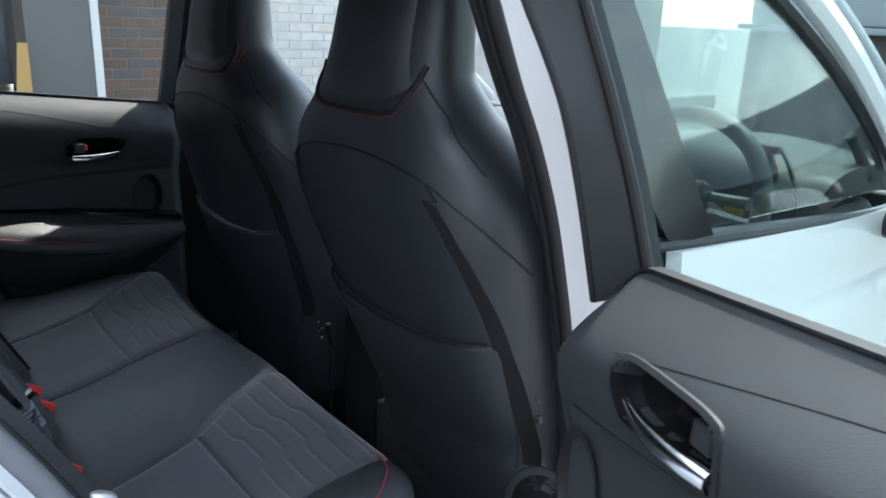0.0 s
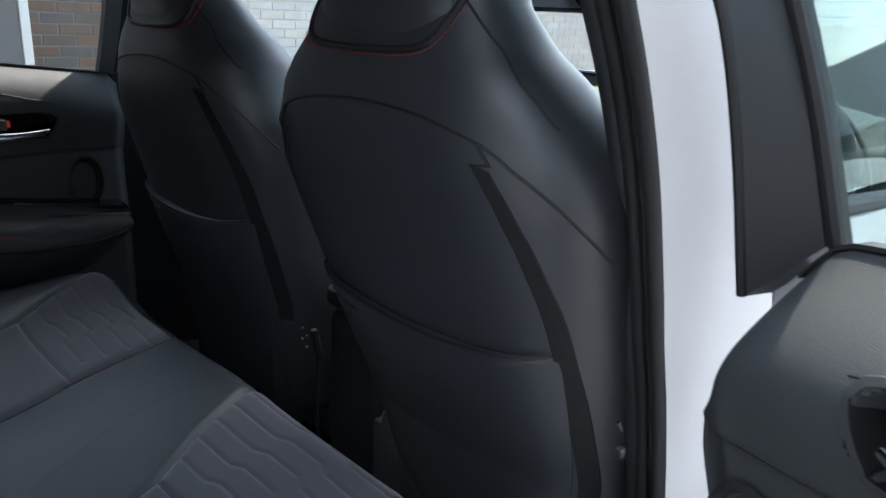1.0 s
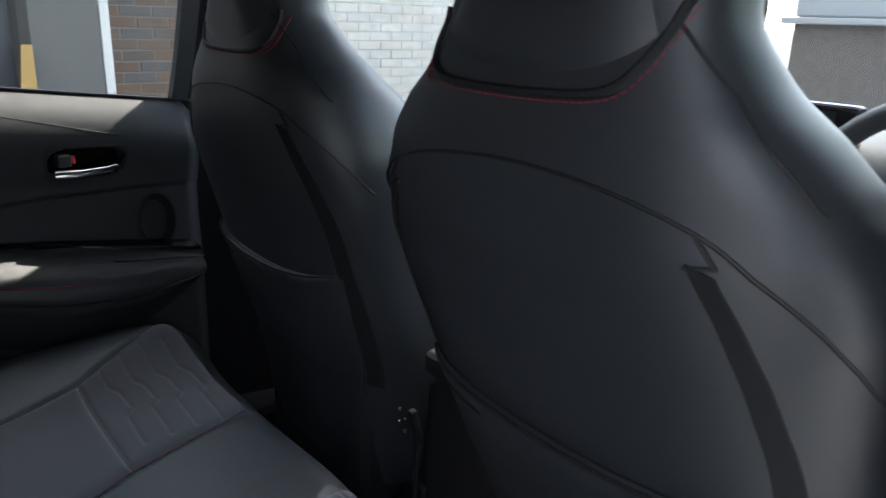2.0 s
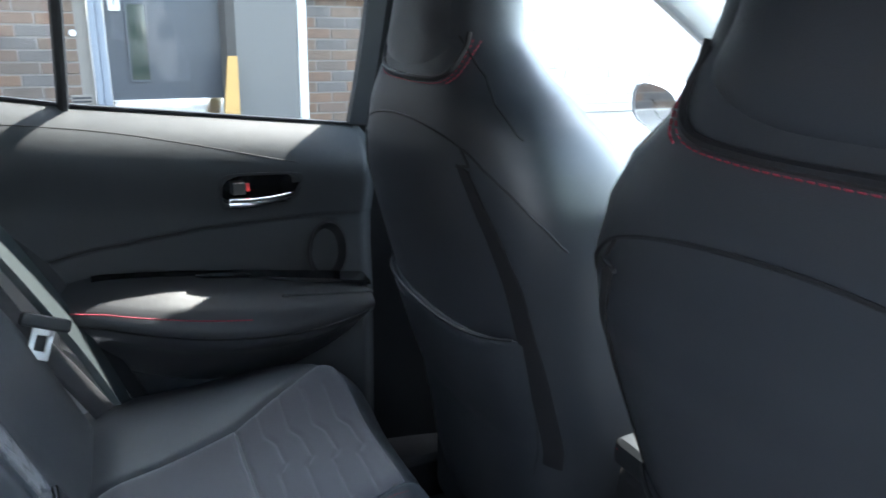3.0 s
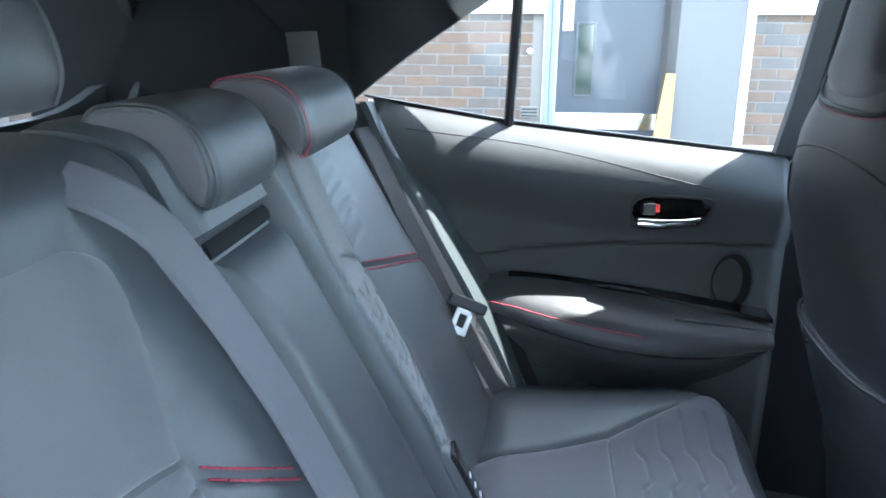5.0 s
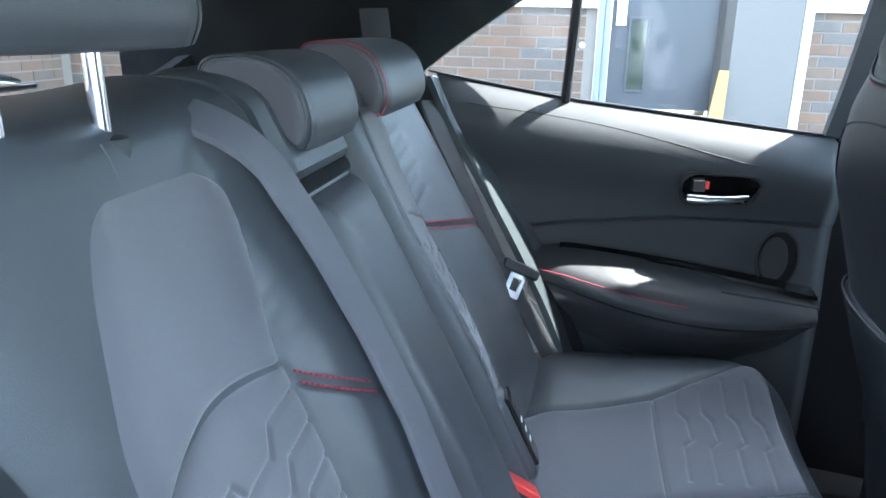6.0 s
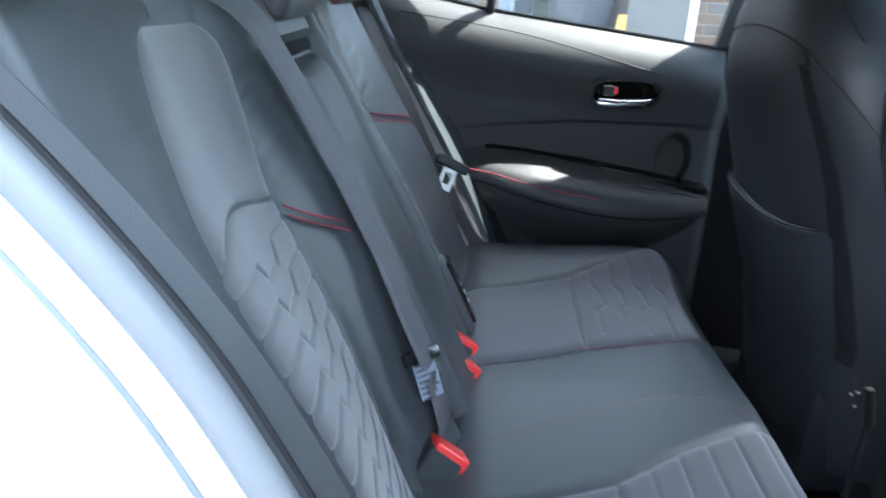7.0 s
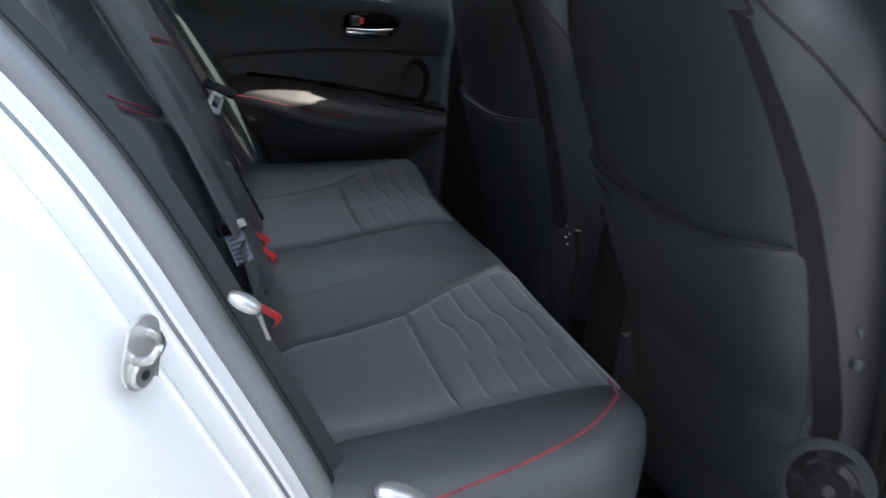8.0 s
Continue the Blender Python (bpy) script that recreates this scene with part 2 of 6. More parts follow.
def tube_geo(pts, r, sides=8, flat=None, close=False):
    """A round or oval rod along a line. r: one radius or a list. flat: (direction, factor) squashes it."""
    P = [Vector(p) for p in pts]
    n = len(P)
    R = r if isinstance(r, (list, tuple)) else [r] * n
    V, F, up = [], [], None
    for i, p in enumerate(P):
        d = (P[min(i + 1, n - 1)] - P[max(i - 1, 0)]).normalized()
        if up is None:
            up = d.orthogonal().normalized()
        up = (up - d * up.dot(d)).normalized()
        side = d.cross(up)
        for k in range(sides):
            a = 2 * math.pi * k / sides
            o = (up * math.cos(a) + side * math.sin(a)) * R[i]
            if flat:
                w = Vector(flat[0]).normalized()
                o -= w * o.dot(w) * (1 - flat[1])
            V.append(p + o)
    for i in range(n - 1):
        for k in range(sides):
            a, b = i * sides + k, i * sides + (k + 1) % sides
            F.append((a, b, b + sides, a + sides))
    F.append(tuple(range(sides))[::-1])
    F.append(tuple(range((n - 1) * sides, n * sides)))
    return V, F


def strap_geo(pts, wide, face, thick=0.0016):
    """A flat woven strap along a line; face is the way its flat side looks (one vector or one a point)."""
    P = [Vector(p) for p in pts]
    n = len(P)
    N = [Vector(f) for f in face] if isinstance(face[0], (tuple, list, Vector)) else [Vector(face)] * n
    V, F = [], []
    for i, p in enumerate(P):
        d = (P[min(i + 1, n - 1)] - P[max(i - 1, 0)]).normalized()
        nn = (N[i] - d * N[i].dot(d)).normalized()
        s = d.cross(nn).normalized()
        for u, w in ((-1, -1), (-0.8, 1), (0, 1.3), (0.8, 1), (1, -1), (0, -1)):
            V.append(p + s * (wide / 2 * u) + nn * (thick * w))
    for i in range(n - 1):
        for k in range(6):
            a, b = i * 6 + k, i * 6 + (k + 1) % 6
            F.append((a, b, b + 6, a + 6))
    F += [tuple(range(6))[::-1], tuple(range((n - 1) * 6, n * 6))]
    return V, F


def sheet_geo(fn, nu, nv, back):
    """A closed slab over a grid: fn takes arrays u, v in 0..1 and gives x, y, z arrays; back is the way and depth to its underside."""
    U, W = np.meshgrid(np.linspace(0, 1, nu), np.linspace(0, 1, nv), indexing="ij")
    X, Y, Z = fn(U, W)
    top = np.stack([X, Y, Z], -1).reshape(-1, 3)
    low = top + np.array(back)
    V = np.concatenate([top, low]).tolist()
    k = nu * nv
    F = []
    for i in range(nu - 1):
        for j in range(nv - 1):
            a = i * nv + j
            q = (a, a + 1, a + nv + 1, a + nv)
            F.append(q)
            F.append(tuple(c + k for c in q[::-1]))
    rim = [(i, 0) for i in range(nu)] + [(nu - 1, j) for j in range(1, nv)] + [(i, nv - 1) for i in range(nu - 2, -1, -1)] + [(0, j) for j in range(nv - 2, 0, -1)]
    ids = [i * nv + j for i, j in rim]
    for a, b in zip(ids, ids[1:] + ids[:1]):
        F.append((a, b, b + k, a + k))
    return V, F


def groove(A, B, lines, depth, width):
    """How deep the seams lie at each point of the arrays A, B; lines are lists of (a, b)."""
    D = np.full(A.shape, 9.0)
    for ln in lines:
        for (a0, b0), (a1, b1) in zip(ln, ln[1:]):
            da, db = a1 - a0, b1 - b0
            t = np.clip(((A - a0) * da + (B - b0) * db) / (da * da + db * db + 1e-12), 0, 1)
            D = np.minimum(D, np.hypot(A - a0 - t * da, B - b0 - t * db))
    return depth * np.exp(-(D / width) ** 2)


def ramp01(x, a, b):
    t = np.clip((x - a) / (b - a), 0, 1)
    return t * t * (3 - 2 * t)


def bump01(x, c, w):
    return np.exp(-((x - c) / w) ** 2)


def stitch_geo(pts, step=0.006, long=0.004, r=0.0007, out=(0, 0, 0)):
    """A row of single thread dashes along a line."""
    P = [Vector(p) + Vector(out) for p in pts]
    pieces, left = [], 0.0
    for a, b in zip(P, P[1:]):
        d = b - a
        L = d.length
        if L < 1e-9:
            continue
        d /= L
        s = left
        while s < L:
            c = a + d * s
            pieces.append(tube_geo([c, c + d * long], r, 5))
            s += step
        left = s - L
    return join_geo(pieces)


def rounded_block(lo, hi, bev, mat, name, parent=None, label="", m=None):
    return mesh_part(name, *box_geo(lo, hi, bev, m), mat, parent, label)


# ---- ground and buildings ----
def ground_geo():
    n = 48
    fn = lambda U, W: ((U - 0.5) ** 3 * 3200, (W - 0.5) ** 3 * 3200, 0.012 * np.sin(U * 91) * np.sin(W * 77) - 0.012)
    return sheet_geo(fn, n, n, (0, 0, -0.5))


tagged(mesh_part("ground", *ground_geo(), YARD), "worn grey asphalt yard", "ground", kind="structure")

WALL_Y = 4.885
COURSE, BRICK_L, BRICK_H = 0.075, 0.215, 0.065


def brick_mesh(name, length, mat):
    v, f = box_geo((-length / 2, 0.0, -BRICK_H / 2), (length / 2, 0.05, BRICK_H / 2), 0.004)
    me = bpy.data.meshes.new(name)
    me.from_pydata([tuple(p) for p in v], [], f)
    me.materials.append(mat)
    return me


def brick_wall(name, label, x0, x1, z0, z1, y, mat, mortar, near):
    """A running-bond wall face at y that looks towards -y. near(x, z): bricks built one by one; the rest is one mesh."""
    wall = mesh_part(name, *box_geo((x0, y + 0.004, z0), (x1, y + 0.25, z1)), mortar, smooth=False)
    tagged(wall, label, "wall", kind="structure")
    full, half = brick_mesh("brick", BRICK_L, mat), brick_mesh("half_brick", 0.1025, mat)
    far, rng, row = [], random.Random(7), 0
    z = z0 + COURSE / 2
    while z < z1:
        x = x0 + (0.1025 if row % 2 else 0.0)
        if row % 2:
            spots = [(x0 + 0.05125, 0.1025)]
            x = x0 + 0.1125
        else:
            spots, x = [], x0
        while x + BRICK_L <= x1 + 1e-6:
            spots.append((x + BRICK_L / 2, BRICK_L))
            x += 0.225
        if x + 0.1025 <= x1 + 1e-6:
            spots.append((x + 0.05125, 0.1025))
        for cx, ln in spots:
            dy, dz, tilt = rng.uniform(-0.002, 0.001), rng.uniform(-0.0015, 0.0015), rng.uniform(-0.4, 0.4)
            if near(cx, z):
                ob = new("brick", full if ln > 0.2 else half)
                ob.parent = wall
                ob.matrix_basis = pose(cx, y + dy, z + dz, 0, tilt, 0)
                ob.location.y -= 0.001
            else:
                far.append(box_geo((cx - ln / 2, y - 0.001 + dy, z - BRICK_H / 2), (cx + ln / 2, y + 0.02, z + BRICK_H / 2)))
        z += COURSE
        row += 1
    if far:
        rest = mesh_part("bricks_beyond", *join_geo(far), mat, wall, smooth=False)
        tagged(rest, kind="stuff")
    return wall


# ---- the car's shell ----
car = thing("hatchback_car", "white hatchback with black interior trim, standing in a yard", "car", (0.6, 0.05, 0.0))


def slab(name, pts_a, pts_b, thick, mat, parent=None, label="", n=10, smooth_n=6):
    """A curved panel between two lines."""
    A, B = np.array(smooth_line(pts_a, smooth_n)), np.array(smooth_line(pts_b, smooth_n))
    def fn(U, W):
        i = U * (len(A) - 1)
        i0 = np.clip(i.astype(int), 0, len(A) - 2)
        f = (i - i0)[..., None]
        pa = A[i0] * (1 - f) + A[i0 + 1] * f
        pb = B[i0] * (1 - f) + B[i0 + 1] * f
        p = pa * (1 - W[..., None]) + pb * W[..., None]
        return p[..., 0], p[..., 1], p[..., 2]
    return mesh_part(name, *sheet_geo(fn, len(A), n, thick), mat, parent, label)


# floor, sills and roof
mesh_part("floor_pan", *box_geo((-0.25, -0.56, 0.22), (1.95, 0.66, 0.27), 0.01), CARPET, car, "black carpeted floor")
mesh_part("door_sill", *box_geo((0.42, -0.64, 0.24), (1.05, -0.55, 0.40), 0.02), PAINT, car, "white painted door sill")
mesh_part("far_sill", *box_geo((-0.3, 0.715, 0.20), (1.98, 0.77, 0.40), 0.02), PAINT, car, "white far sill")
mesh_part("far_sill_trim", *box_geo((0.40, 0.60, 0.24), (1.98, 0.712, 0.37), 0.03), CARPET, car, "black inner sill trim")
mesh_part("near_front_sill", *box_geo((1.05, -0.64, 0.20), (1.98, -0.58, 0.40), 0.02), PAINT, car, "white front sill")
mesh_part("wheel_arch_box", *box_geo((-0.3, 0.60, 0.38), (0.42, 0.70, 0.62), 0.02), PLASTIC, car, "black inner wheel arch")
mesh_part("under_dash", *box_geo((1.55, -0.55, 0.27), (1.95, 0.66, 0.56), 0.02), CARPET, car, "black footwell trim")
mesh_part("sill_trim", *box_geo((0.46, -0.555, 0.385), (1.05, -0.50, 0.415), 0.01), PLASTIC, car, "black sill trim")
def roof_fn(U, W):
    x, y = -0.25 + U * 1.57, -0.50 + W * 1.12
    return x, y, 1.385 - 0.30 * (np.abs(W - 0.5)) ** 3 - 0.10 * (U - 0.45) ** 2
mesh_part("headliner", *sheet_geo(roof_fn, 24, 20, (0, 0, 0.03)), CLOTH_BLACK, car, "black cloth headliner")
def roof_out(U, W):
    x, y, z = roof_fn(U, W)
    return x, (y - 0.06) * 1.03 + 0.06, z + 0.034
mesh_part("roof_panel", *sheet_geo(roof_out, 24, 20, (0, 0, 0.02)), PAINT, car, "white painted roof")

# near side, door opening: rear edge (x, z) of the opening, top to bottom
REAR_EDGE = [(0.0, 1.27), (0.08, 1.19), (0.172, 1.105), (0.228, 1.05), (0.298, 0.975), (0.358, 0.897), (0.398, 0.828), (0.425, 0.775), (0.466, 0.695), (0.509, 0.607), (0.542, 0.52), (0.575, 0.41)]
Y_SEAL = -0.425
def rim(d, z_shift=0.0):
    """The opening's rear edge moved d metres outwards across the jamb."""
    return [(x - 0.8 * d, Y_SEAL - 0.6 * d, z + z_shift) for x, z in REAR_EDGE]


slab("rear_jamb", rim(0.022), [(x - 0.17, -0.620, z + 0.01) for x, z in REAR_EDGE], (-0.01, 0.01, 0), PAINT, car, "white painted door jamb", 16)
slab("quarter_panel", [(x - 0.17, -0.622, z + 0.01) for x, z in REAR_EDGE], [(-0.75, -0.655, min(z + 0.1, 1.30)) for x, z in REAR_EDGE], (0, 0.01, 0), PAINT, car, "white painted rear wing", 12)
mesh_part("seal_lip", *tube_geo(smooth_line(rim(0.024), 6), 0.0125, 12), SEAL_GREY, car, "grey flocked seal lip")
mesh_part("door_seal", *tube_geo(smooth_line(rim(0.010), 6), 0.006, 10), RUBBER, car, "black rubber door seal")
def jamb_line(d):
    """A line on the white jamb, d metres out from its inner edge and slightly proud."""
    f = d / 0.237
    return smooth_line([(x - 0.018 - 0.152 * f + 0.0012, Y_SEAL - 0.013 - 0.182 * f - 0.001, z) for x, z in REAR_EDGE], 6)


for d in (0.030, 0.040):
    mesh_part("jamb_flange", *tube_geo(jamb_line(d), 0.0032, 8), PAINT, car, "pressed flange in the white jamb")
mesh_part("flange_sealer", *tube_geo(jamb_line(0.035), 0.0024, 6), GREY_PLASTIC, car, "grey seam sealer")
mesh_part("jamb_ridge", *tube_geo(jamb_line(0.064), 0.0030, 8), PAINT, car, "pressed ridge along the white jamb")
slab("opening_trim", rim(-0.014), rim(0.010), (-0.008, 0.006, 0), PLASTIC, car, "dark plastic opening trim", 8)
slab("wheel_arch_trim", [(x + 0.010, Y_SEAL + 0.009, z) for x, z in REAR_EDGE], [(x - 0.005, Y_SEAL + 0.030, z) for x, z in REAR_EDGE], (-0.01, 0.0, 0), PLASTIC, car, "black plastic inner edge", 8)
slab("side_trim", [(x - 0.006, Y_SEAL + 0.031, z) for x, z in REAR_EDGE[2:]], [(x - 0.16, Y_SEAL + 0.033, z) for x, z in REAR_EDGE[2:]], (0, -0.01, 0), PLASTIC, car, "black plastic side trim", 8)

# near side, B pillar: rear edge of the pillar (x, z), top to bottom
B_EDGE = [(0.735, 1.32), (0.784, 1.22), (0.820, 1.15), (0.857, 1.085), (0.893, 1.005), (0.924, 0.91), (0.944, 0.84), (0.970, 0.755), (0.998, 0.635), (1.02, 0.50), (1.03, 0.40)]
Y_B = -0.50
b3 = smooth_line([(x, Y_B, z) for x, z in B_EDGE], 6)
def pillar_rod(name, dx, dy, r, mat, label):
    return mesh_part(name, *tube_geo([(p[0] + dx, p[1] + dy, p[2]) for p in b3], r, 12), mat, car, label)
pillar_rod("pillar_trim", 0.028, -0.010, 0.0125, PLASTIC, "dark plastic pillar trim edge")
pillar_rod("pillar_seal", 0.016, -0.026, 0.0085, RUBBER, "black rubber pillar seal")
pillar_rod("pillar_seal_rib", 0.010, -0.038, 0.0055, GLOSS_BLACK, "black rubber sealing rib")
pillar_rod("pillar_seal_lip", 0.003, -0.051, 0.0085, RUBBER, "black outer seal lip")
slab("pillar_jamb", [(x + 0.002, Y_B - 0.058, z) for x, z in B_EDGE], [(x + 0.055, -0.632 + 0.24 * max(0.0, z - 0.97), z) for x, z in B_EDGE], (0.012, 0.008, 0), PAINT, car, "white painted B-pillar", 14)
slab("pillar_inner", [(x + 0.034, Y_B + 0.002, z) for x, z in B_EDGE], [(x + 0.17, Y_B - 0.015, z) for x, z in B_EDGE], (0.0, -0.01, 0), PLASTIC, car, "dark plastic inner pillar", 8)
# striker on the rear jamb
striker = thing("door_striker", "zinc-plated door striker loop on the white jamb", "door striker", (0.385, -0.50, 0.77))
sm = look((0.368, -0.512, 0.782), (0.368 + 0.5, -0.512 - 0.45, 0.782), 12)
def disc_geo(r0, h, n=24, bev=0.001, m=None):
    prof = [(0, 0), (r0, 0), (r0, h - bev), (r0 - bev, h), (0, h)]
    V, F = [], []
    for r, z in prof:
        for k in range(n):
            a = 2 * math.pi * k / n
            V.append(Vector((r * math.cos(a), r * math.sin(a), z)))
    for i in range(len(prof) - 1):
        for k in range(n):
            a, b = i * n + k, i * n + (k + 1) % n
            F.append((a, b, b + n, a + n))
    if m is not None:
        V = [m @ v for v in V]
    return V, F
flip = pose(0, 0, 0, 0, 180, 0)
plate_line = [(p[0], p[1]) for p in smooth_line([(-0.020, 0.03, 0), (0.0, 0.042, 0), (0.020, 0.03, 0), (0.022, -0.02, 0), (0.0, -0.040, 0), (-0.022, -0.02, 0), (-0.020, 0.03, 0)], 5)[:-1]]
def plate_geo(line, t, m):
    n = len(line)
    V = [m @ Vector((a, b, 0)) for a, b in line] + [m @ Vector((a, b, t)) for a, b in line]
    F = [tuple(range(n)), tuple(range(n, 2 * n))] + [(i, (i + 1) % n, (i + 1) % n + n, i + n) for i in range(n)]
    return V, F
MS = sm @ flip @ Matrix.Scale(0.6, 4)
mesh_part("base_plate", *plate_geo(plate_line, 0.004, MS), BRIGHT_STEEL, striker)
mesh_part("bolt", *disc_geo(0.016, 0.011, 24, 0.003, MS @ pose(0.0, -0.02, 0)), STEEL, striker)
mesh_part("bolt_socket", *disc_geo(0.006, 0.012, 6, 0.0, MS @ pose(0.0, -0.02, 0)), RUBBER, striker)
mesh_part("loop", *tube_geo([MS @ Vector(p) for p in [tuple(q) for q in smooth_line([(-0.008, -0.005, 0.002), (-0.009, 0.0, 0.02), (-0.004, 0.012, 0.028), (0.006, 0.02, 0.02), (0.008, 0.022, 0.002)], 5)]], 0.003, 8), STEEL, striker)
mesh_part("slot", *tube_geo([MS @ Vector((0.026, -0.03 + i * 0.012, 0.0)) for i in range(5)], 0.002, 6), GREY_PLASTIC, striker)

# far side of the shell: pillars and trim round the windows
ARC = [(0.245, 1.058), (0.29, 1.093), (0.34, 1.13), (0.42, 1.185), (0.50, 1.235), (0.60, 1.285), (0.72, 1.32), (0.94, 1.34)]
slab("quarter_trim", [(x, 0.668 - 0.02 * max(0.0, x - 0.42) / 0.52, z) for x, z in ARC], [(x - 0.14 - 0.1 * i / 7, 0.60, min(1.39, z + 0.16)) for i, (x, z) in enumerate(ARC)], (0, 0.02, 0), CLOTH_BLACK, car, "black cloth-covered rear pillar trim", 10)
slab("rear_side_trim", [(-0.24, 0.56, 0.98), (-0.1, 0.60, 1.0), (0.08, 0.635, 1.02), (0.245, 0.668, 1.058)], [(-0.24, 0.52, 1.40), (-0.1, 0.56, 1.40), (0.0, 0.58, 1.40), (0.105, 0.60, 1.218)], (0, 0.02, 0), CLOTH_BLACK, car, "black rear side trim", 12)
slab("cargo_side", [(-0.3, 0.58, 0.55), (0.0, 0.62, 0.55), (0.25, 0.64, 0.55), (0.40, 0.66, 0.55)], [(-0.3, 0.56, 1.0), (0.0, 0.615, 1.01), (0.2, 0.655, 1.05), (0.30, 0.675, 1.05)], (0, 0.02, 0), PLASTIC, car, "black load-bay side trim", 8)
# pale edge panel between backrest and door
slab("edge_panel", [(0.275, 0.632, 1.06), (0.318, 0.622, 0.975), (0.378, 0.598, 0.885), (0.440, 0.580, 0.785), (0.495, 0.568, 0.685), (0.534, 0.558, 0.60)], [(0.282, 0.664, 1.055), (0.338, 0.660, 0.97), (0.402, 0.642, 0.88), (0.460, 0.624, 0.78), (0.512, 0.604, 0.68), (0.545, 0.584, 0.60)], (-0.012, 0, 0), GREY_TRIM, car, "pale grey edge panel", 6)
slab("door_gap_seal", [(0.27, 0.672, 1.052), (0.335, 0.665, 0.965), (0.40, 0.65, 0.87), (0.457, 0.632, 0.775), (0.508, 0.62, 0.675), (0.56, 0.60, 0.56)], [(0.285, 0.685, 1.052), (0.352, 0.676, 0.965), (0.418, 0.664, 0.87), (0.475, 0.648, 0.775), (0.526, 0.636, 0.675), (0.58, 0.62, 0.56)], (0, 0.01, 0), RUBBER, car, "black door seal", 6)
# far B pillar and the far front window frame
slab("far_pillar", [(0.995, 0.675, 1.36), (0.978, 0.69, 1.2), (0.945, 0.712, 1.0), (0.940, 0.712, 0.8), (0.940, 0.712, 0.5), (0.94, 0.70, 0.28)], [(1.10, 0.655, 1.36), (1.105, 0.67, 1.2), (1.11, 0.685, 1.0), (1.12, 0.685, 0.8), (1.14, 0.665, 0.5), (1.16, 0.65, 0.28)], (0, 0.03, 0), CLOTH_BLACK, car, "black cloth-covered far B-pillar", 8)
mesh_part("far_roof_rail", *tube_geo(smooth_line([(0.1, 0.59, 1.375), (0.6, 0.61, 1.375), (1.0, 0.61, 1.365), (1.3, 0.60, 1.31)], 6), 0.022, 10), CLOTH_BLACK, car, "black roof rail trim")
# two hidden slabs added over the far doors to keep sun off seats and floor
slab("far_door_top_frame", [(0.35, 0.60, 1.352), (0.7, 0.60, 1.362), (0.90, 0.60, 1.358), (0.96, 0.60, 1.355), (1.05, 0.60, 1.352)], [(0.35, 0.678, 1.342), (0.7, 0.680, 1.352), (0.90, 0.682, 1.350), (0.96, 0.700, 1.348), (1.05, 0.710, 1.345)], (0, 0, 0.02), PAINT, car, "white roof side above the far doors", 4)
slab("far_front_top_frame", [(1.055, 0.60, 1.35), (1.25, 0.60, 1.315), (1.45, 0.60, 1.235)], [(1.055, 0.74, 1.342), (1.25, 0.74, 1.305), (1.45, 0.73, 1.225)], (0, 0, 0.02), PAINT, car, "white roof side above the far front door", 4)
mesh_part("near_roof_rail", *tube_geo(smooth_line([(-0.1, -0.50, 1.36), (0.3, -0.515, 1.365), (0.9, -0.515, 1.355), (1.3, -0.51, 1.30)], 6), 0.04, 10), PAINT, car, "white roof rail")
for nm, y, yo in (("far", 0.62, 0.02), ("near", -0.53, -0.02)):
    mesh_part("a_pillar", *tube_geo(smooth_line([(1.26, y, 1.325), (1.45, y + yo * 0.3, 1.255), (1.62, y + yo, 1.165), (1.80, y + yo * 1.6, 1.055), (1.95, y + yo * 2, 0.95)], 6), 0.036, 12, ((0, 1, 0), 0.8)), GREY_PLASTIC, car, "grey A-pillar trim")
    mesh_part("quarter_bar", *tube_geo([(1.79, y + 0.02 if y > 0 else y - 0.02, 0.95), (1.74, y + 0.01, 1.03)], 0.010, 8), RUBBER, car, "black quarter-light bar")
# windscreen, hatch
slab("windscreen", [(1.30, -0.49, 1.315), (1.31, 0.05, 1.335), (1.30, 0.58, 1.315)], [(1.93, -0.53, 0.93), (1.97, 0.05, 0.95), (1.93, 0.62, 0.93)], (0, 0, -0.004), CLEAR, car, "clear windscreen", 8).visible_shadow = False
def hatch_pt(y, z):
    return (-0.215 + 0.55 * (z - 1.03) + 0.10 * abs(y - 0.05) ** 2 * 4 * 0.5, y, z)
GLASS_LOW = [(-0.50, 1.045), (-0.2, 1.035), (0.05, 1.033), (0.30, 1.035), (0.50, 1.045), (0.585, 1.085)]
GLASS_TOP = [(-0.47, 1.25), (-0.2, 1.27), (0.05, 1.275), (0.30, 1.27), (0.50, 1.25), (0.60, 1.17)]
slab("rear_window", [hatch_pt(y, z) for y, z in GLASS_LOW], [hatch_pt(y, z) for y, z in GLASS_TOP], (-0.004, 0, 0), CLEAR, car, "clear hatch window", 8).visible_shadow = False
slab("hatch_lower_trim", [hatch_pt(y, z) for y, z in GLASS_LOW], [(-0.20, y, 0.72) for y, z in GLASS_LOW], (-0.02, 0, 0), PLASTIC, car, "black hatch lower trim", 8)
slab("hatch_upper_trim", [hatch_pt(y, z) for y, z in GLASS_TOP], [(0.02, y * 0.98, 1.385) for y, z in GLASS_TOP], (-0.02, 0, 0.01), CLOTH_BLACK, car, "black hatch upper trim", 8)
slab("hatch_side_trim", [hatch_pt(0.585, 1.085), hatch_pt(0.605, 1.13), hatch_pt(0.60, 1.17), hatch_pt(0.52, 1.245)], [(-0.20, 0.66, 1.02), (-0.16, 0.67, 1.12), (-0.10, 0.66, 1.22), (-0.03, 0.62, 1.36)], (-0.01, 0.01, 0), PLASTIC, car, "dark grey hatch side trim", 8)
